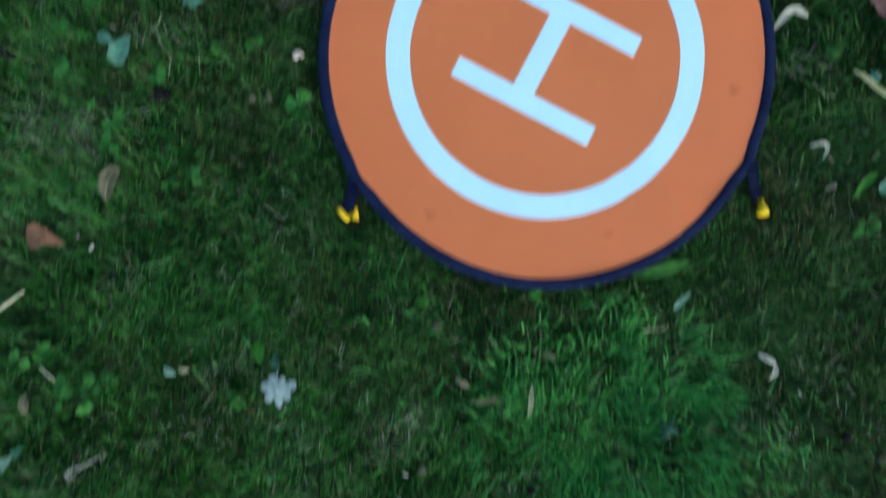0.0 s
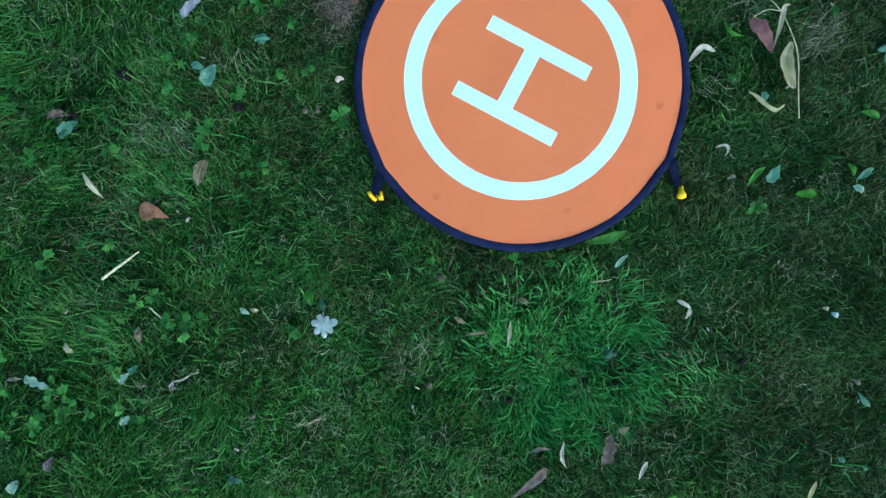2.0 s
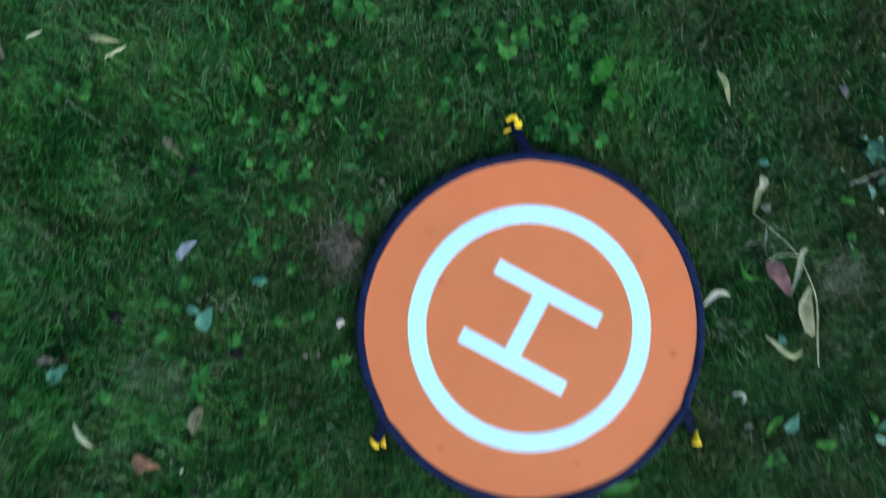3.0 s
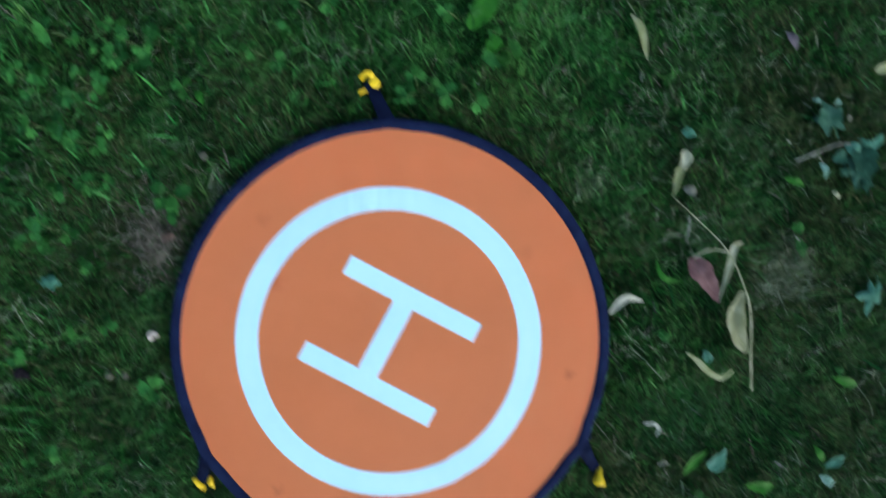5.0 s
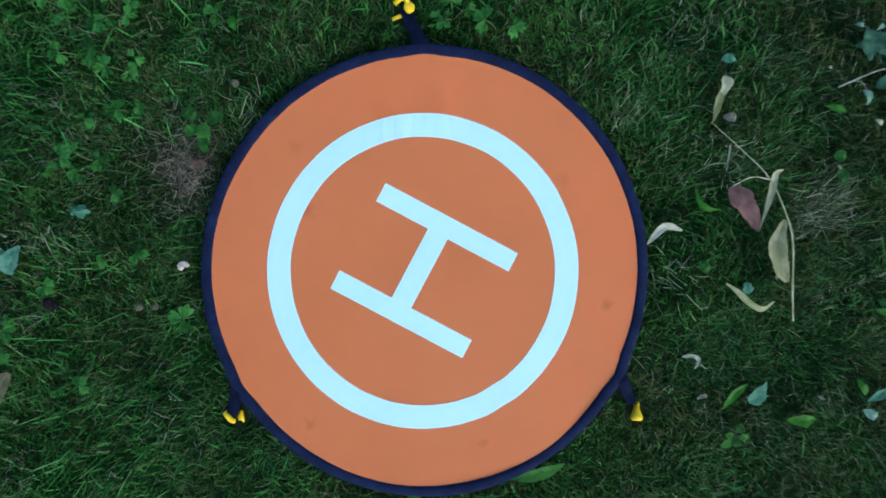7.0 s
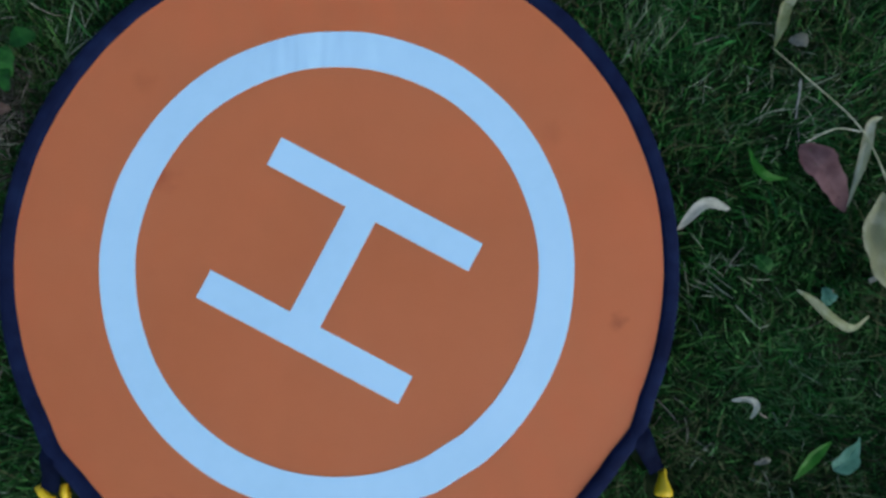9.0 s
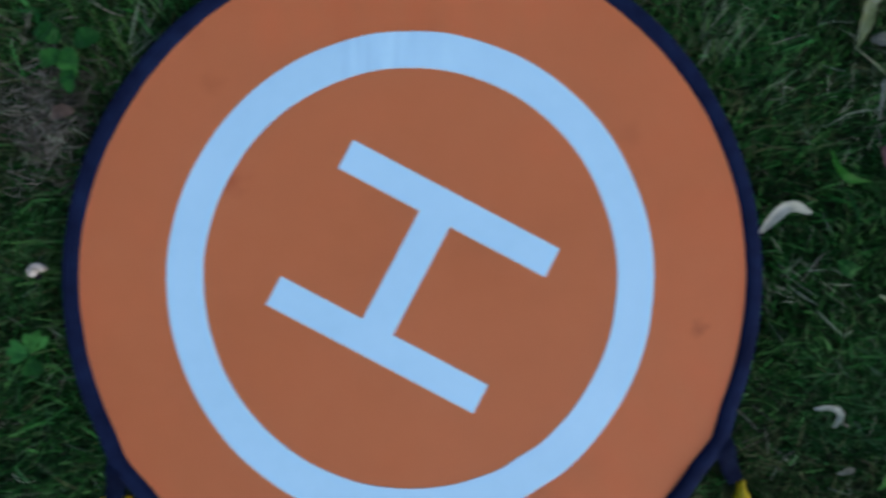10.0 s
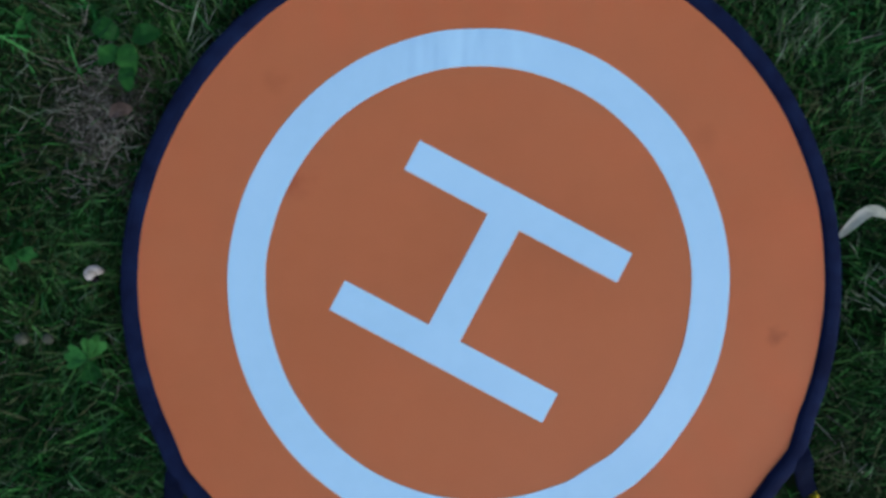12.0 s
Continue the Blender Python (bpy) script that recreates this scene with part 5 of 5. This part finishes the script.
def build_litter():
    """Tiny flakes of dead leaf, too many to count."""
    rng = random.Random(61)
    bm = bmesh.new()
    for _ in range(95):
        x, y = rng.uniform(-1.2, 1.0), rng.uniform(-1.0, 0.85)
        if math.hypot(x, y) < 0.40:
            continue
        z = float(ground_height(x, y)) + rng.uniform(0.016, 0.030)
        a, long, wide = rng.uniform(0, 6.28), rng.uniform(0.003, 0.008), rng.uniform(0.0015, 0.0035)
        m = Matrix.Translation((x, y, z)) @ Euler((rng.uniform(-0.4, 0.4), rng.uniform(-0.4, 0.4), a)).to_matrix().to_4x4()
        top = [bm.verts.new(m @ Vector((long * u, wide * v * rng.uniform(0.6, 1.2), h))) for u, v, h in ((-1, 0, 0), (-0.4, 1, 0.001), (0.5, 0.8, 0), (1, 0, 0.001), (0.4, -1, 0), (-0.5, -0.8, 0.001))]
        low = [bm.verts.new(v.co - Vector((0, 0, 0.0005))) for v in top]
        bm.faces.new(top)
        bm.faces.new(low[::-1])
        for i in range(6):
            bm.faces.new((top[i], low[i], low[(i + 1) % 6], top[(i + 1) % 6]))
    ob = new("leaf_litter", mesh_of("leaf_litter", bm, LITTER, False))
    tagged(ob, "tiny pale flakes of dead leaf in grass", "leaf litter", kind="stuff")


build_litter()


# ---- snail shell, pebbles and dark bits ----
def snail_shell(x, y):
    shell = thing("snail_shell", x, y, float(ground_height(x, y)), "empty whitish snail shell with dark opening", "shell")
    pts, radii = [], []
    for i in range(46):
        a = i * 0.32
        r = 0.0066 * math.exp(-0.13 * a)
        pts.append((r * math.cos(a), r * math.sin(a), 0.024 + 0.010 * (1 - math.exp(-0.13 * a))))
        radii.append(0.0054 * math.exp(-0.13 * a))
    bm = bmesh.new()
    tube(bm, pts, radii, 10)
    part("whorl", bm, SHELL, shell)
    # a solid near-black ball stands in for the shade inside the hollow
    bm = bmesh.new()
    bmesh.ops.create_uvsphere(bm, u_segments=10, v_segments=6, radius=0.0038)
    bmesh.ops.translate(bm, verts=bm.verts, vec=(0.0040, -0.0052, 0.0272))
    part("opening", bm, DARK_BIT, shell, "dark ball standing in for the shade inside the opening")


snail_shell(-0.412, 0.006)


def pebble(x, y, size, mat, label, name="pebble", z=0.02):
    bm = bmesh.new()
    bmesh.ops.create_icosphere(bm, subdivisions=2, radius=size)
    for v in bm.verts:
        v.co *= 1 + 0.25 * noise.noise(v.co * (0.9 / size) + Vector((x * 40, y * 40, 0)))
        v.co.z *= 0.7
    ob = new(name, mesh_of(name, bm, mat))
    ob.location = (x, y, float(ground_height(x, y)) + z)
    ob.rotation_euler = (0, 0, x * 50)
    return tagged(ob, label, name.replace("_", " "), "small bits on the lawn")


for x, y, size in ((-0.184, -0.444, 0.008), (-0.489, -0.063, 0.007), (-0.461, -0.063, 0.006), (-0.209, -0.687, 0.007), (-0.608, -0.754, 0.006), (0.301, 0.467, 0.005), (-0.842, 0.343, 0.007), (-0.322, 0.318, 0.007)):
    pebble(x, y, size, STONE, "small pale rounded pebble in the grass")
for x, y, size in ((-0.905, 0.018, 0.011), (-0.891, 0.011, 0.009), (-0.898, 0.031, 0.007), (-0.917, 0.024, 0.006), (-0.883, 0.022, 0.006), (-1.011, -0.072, 0.009), (-0.628, -0.060, 0.007), (-0.640, -0.057, 0.010), (0.495, -0.631, 0.008), (-0.026, -0.719, 0.008), (-0.735, 0.34, 0.010)):
    pebble(x, y, size, DARK_BIT, "dark crumbly lump of soil", "soil_lump", 0.028)


# ---- weeds ----
def leaflet_mesh(length, width, seed):
    """A wedge-shaped leaflet: narrow at the base, cut into three toothed lobes at its broad end."""
    bm = bmesh.new()
    rows = []
    for k in range(5):
        row = []
        for i in range(17):
            phi = i / 8 - 1
            lobe = 0.70 + 0.30 * abs(math.cos(1.5 * math.pi * phi)) ** 0.6 - 0.20 * phi * phi + 0.05 * abs(math.sin(9 * phi + seed)) + 0.10 * noise.noise(Vector((phi * 2, seed, 3)))
            q = length * (0.04 + 0.96 * k / 4) * (1 + (lobe - 1) * (k / 4) ** 2)
            turn = phi * 0.80
            z = 0.10 * q * abs(phi) + 0.0022 * noise.noise(Vector((q * 90, phi * 2, seed))) - 0.15 * q * q / length
            row.append(bm.verts.new((q * math.cos(turn), q * math.sin(turn) * width / length, z)))
        rows.append(row)
    for a, b in zip(rows, rows[1:]):
        for i in range(16):
            bm.faces.new((a[i], b[i], b[i + 1], a[i + 1]))
    bmesh.ops.solidify(bm, geom=bm.faces[:], thickness=0.0005)
    return mesh_of("leaflet", bm, CLOVER)


LEAFLETS = [leaflet_mesh(0.020, 0.020, 3.1), leaflet_mesh(0.023, 0.020, 7.7), leaflet_mesh(0.025, 0.023, 5.4), leaflet_mesh(0.021, 0.017, 9.2)]


def clover_plant(x, y, leaves, seed, scale=1.0):
    """A weed with three-part leaves on thin stalks."""
    rng = random.Random(seed)
    plant = thing("clover_plant", x, y, float(ground_height(x, y)), "low green clover with three-part leaves in the lawn", "clover", "clover plants")
    for i in range(leaves):
        a = rng.uniform(0, 6.28) if leaves == 1 else 6.28 * i / leaves + rng.uniform(-0.5, 0.5)
        reach = 0.003 if leaves == 1 else rng.uniform(0.014, 0.026) * scale
        px, py, pz = reach * math.cos(a), reach * math.sin(a), rng.uniform(0.037, 0.049)
        bm = bmesh.new()
        tube(bm, spline([(0, 0, 0.0), (px * 0.4, py * 0.4, pz * 0.7), (px, py, pz)], 6), [0.0010, 0.0007], 5)
        stalk = part("stalk", bm, STALK, plant)
        mesh = LEAFLETS[rng.randrange(4)]
        size = scale * rng.uniform(0.58, 0.92)
        for j in range(3):
            leaf = new("leaflet", mesh)
            leaf.parent = stalk
            turn = a + (j - 1) * rng.uniform(1.2, 1.9)
            leaf.matrix_local = Matrix.Translation((px, py, pz)) @ Euler((rng.uniform(-0.35, 0.35), rng.uniform(-0.3, 0.3), turn)).to_matrix().to_4x4() @ Matrix.Diagonal((size, size, size, 1))
    return plant


CLOVER_WEST = [(-0.582, -0.197), (-0.713, -0.138), (-0.799, -0.200), (-0.485, 0.029), (-0.800, -0.012), (-0.642, -0.024), (-0.795, 0.061), (-1.149, 0.0),
               (-1.101, -0.166), (-0.736, 0.098), (-0.551, 0.015), (-0.710, -0.100), (-0.400, -0.081), (-0.519, 0.128), (-0.923, -0.159), (-0.592, 0.170), (-0.630, 0.175), (-1.021, -0.156), (-1.104, -0.175), (-0.622, -0.201)]
CLOVER_SOUTHWEST = [(-0.813, -0.474), (-0.772, -0.529), (-0.501, -0.552), (-0.841, -0.473), (-0.738, -0.543), (-1.012, -0.723), (-1.108, -0.750), (-0.906, -0.733),
                    (-1.033, -0.709), (-1.122, -0.777), (-1.156, -0.612), (-0.95, -0.36), (-1.06, -0.40), (-1.036, -0.696), (-0.985, -0.741), (-1.150, -0.683), (-1.06, -0.748), (-0.915, -0.652), (-0.779, -0.560)]
CLOVER_NORTHWEST = [(-0.564, 0.714), (-0.485, 0.738), (-0.422, 0.730), (-0.367, 0.738), (-0.528, 0.679), (-0.374, 0.690), (-0.666, 0.627), (-0.984, 0.511), (-1.077, 0.411),
                    (-0.457, 0.627), (-0.556, 0.524), (-0.477, 0.540), (-0.430, 0.508), (-0.461, 0.484), (-0.610, 0.445), (-0.595, 0.370), (-0.555, 0.372), (-0.524, 0.425),
                    (-0.480, 0.358), (-0.717, 0.414), (-0.706, 0.750), (-0.571, 0.252), (-0.500, 0.272), (-0.606, 0.189), (-0.565, 0.184), (-0.509, 0.340), (-0.500, 0.497), (-0.445, 0.485), (-0.482, 0.455), (-0.512, 0.435), (-0.427, 0.528), (-0.414, 0.497), (-0.623, 0.450), (-0.538, 0.702), (-0.403, 0.696), (-0.992, 0.516), (-0.345, 0.430)]
CLOVER_NORTH = [(-0.213, 0.488), (-0.197, 0.690), (-0.046, 0.626), (-0.003, 0.638), (-0.015, 0.610), (0.081, 0.666), (0.108, 0.634), (0.183, 0.503), (0.120, 0.555),
                (0.219, 0.570), (0.127, 0.410), (0.030, 0.415), (0.048, 0.430), (-0.133, 0.577), (-0.181, 0.523), (-0.094, 0.622)]
for number, (x, y) in enumerate(CLOVER_WEST + CLOVER_SOUTHWEST + CLOVER_NORTHWEST + CLOVER_NORTH):
    clover_plant(x, y, 1 if number < len(CLOVER_WEST) else (1, 2, 1, 3, 2)[number % 5], 100 + number, 1.0 + 0.3 * ((number * 7) % 5) / 4)


def broad_weed(x, y, leaves, label, z=0.034):
    """A weed with oval leaves, given as (from, to, width)."""
    weed = thing("broadleaf_weed", x, y, float(ground_height(x, y)), label, "weed")
    for i, (ax, ay, bx, by, w) in enumerate(leaves):
        bm = bmesh.new()
        tube(bm, spline([(0, 0, 0), ((ax - x) * 0.6, (ay - y) * 0.6, z * 0.8), (ax - x, ay - y, z)], 6), [0.0011, 0.0008], 5)
        stalk = part("stalk", bm, STALK, weed)
        bm = bmesh.new()
        leaf_blade(bm, [(ax - x, ay - y), (bx - x, by - y)], w, "oval", 0.004, 0.18, 0.2, i * 3.3 + x, z)
        part("leaf", bm, CLOVER, stalk)


broad_weed(-0.374, 0.246, [(-0.380, 0.255, -0.405, 0.270, 0.024), (-0.380, 0.244, -0.400, 0.226, 0.020), (-0.372, 0.248, -0.364, 0.215, 0.023), (-0.366, 0.250, -0.338, 0.262, 0.020), (-0.370, 0.226, -0.368, 0.198, 0.018)],
           "five-leaved green weed beside a bare patch")
broad_weed(0.528, -0.278, [(0.530, -0.274, 0.536, -0.258, 0.015), (0.532, -0.281, 0.550, -0.280, 0.013), (0.527, -0.283, 0.528, -0.298, 0.014), (0.523, -0.278, 0.510, -0.278, 0.012), (0.520, -0.284, 0.503, -0.298, 0.014)],
           "small fleshy green weed with round leaves")


def cut_weed(x, y, leaves, label):
    """A low weed whose leaves have deep pointed lobes: (x, y of the leaf's middle, size, turn)."""
    weed = thing("cut_leaved_weed", x, y, float(ground_height(x, y)), label, "weed", "cut-leaved weeds")
    for i, (lx, ly, size, turn) in enumerate(leaves):
        px, py = lx - x, ly - y
        bm = bmesh.new()
        tube(bm, spline([(0, 0, 0), (px * 0.5, py * 0.5, 0.026), (px, py, 0.036)], 6), [0.0011, 0.0008], 5)
        stalk = part("stalk", bm, STALK, weed)
        bm = bmesh.new()
        dx, dy = size / 2 * math.cos(turn), size / 2 * math.sin(turn)
        palm_blade(bm, [(px - dx, py - dy), (px + dx, py + dy)], size * 0.95, 5 + i % 2, 0.004, x * 31 + i, 0.037, pointed=True)
        part("leaf", bm, CLOVER, stalk)


cut_weed(-1.150, 0.000, [(-1.150, 0.004, 0.046, 0.4), (-1.128, -0.012, 0.034, 2.0)], "low weed with deeply cut green leaves")
cut_weed(-0.750, 0.085, [(-0.738, 0.099, 0.036, 1.2), (-0.752, 0.090, 0.030, 3.0)], "cut-leaved green weed among clover")
cut_weed(-0.780, 0.045, [(-0.797, 0.054, 0.036, 2.6), (-0.765, 0.040, 0.032, 0.2)], "dull green cut-leaved weed beside a teal leaf")
cut_weed(-0.790, -0.020, [(-0.797, -0.016, 0.034, 0.9)], "single cut green weed leaf in long grass")
cut_weed(-0.725, -0.085, [(-0.705, -0.089, 0.034, 5.6), (-0.747, -0.075, 0.028, 2.2)], "small weed with two cut green leaves")
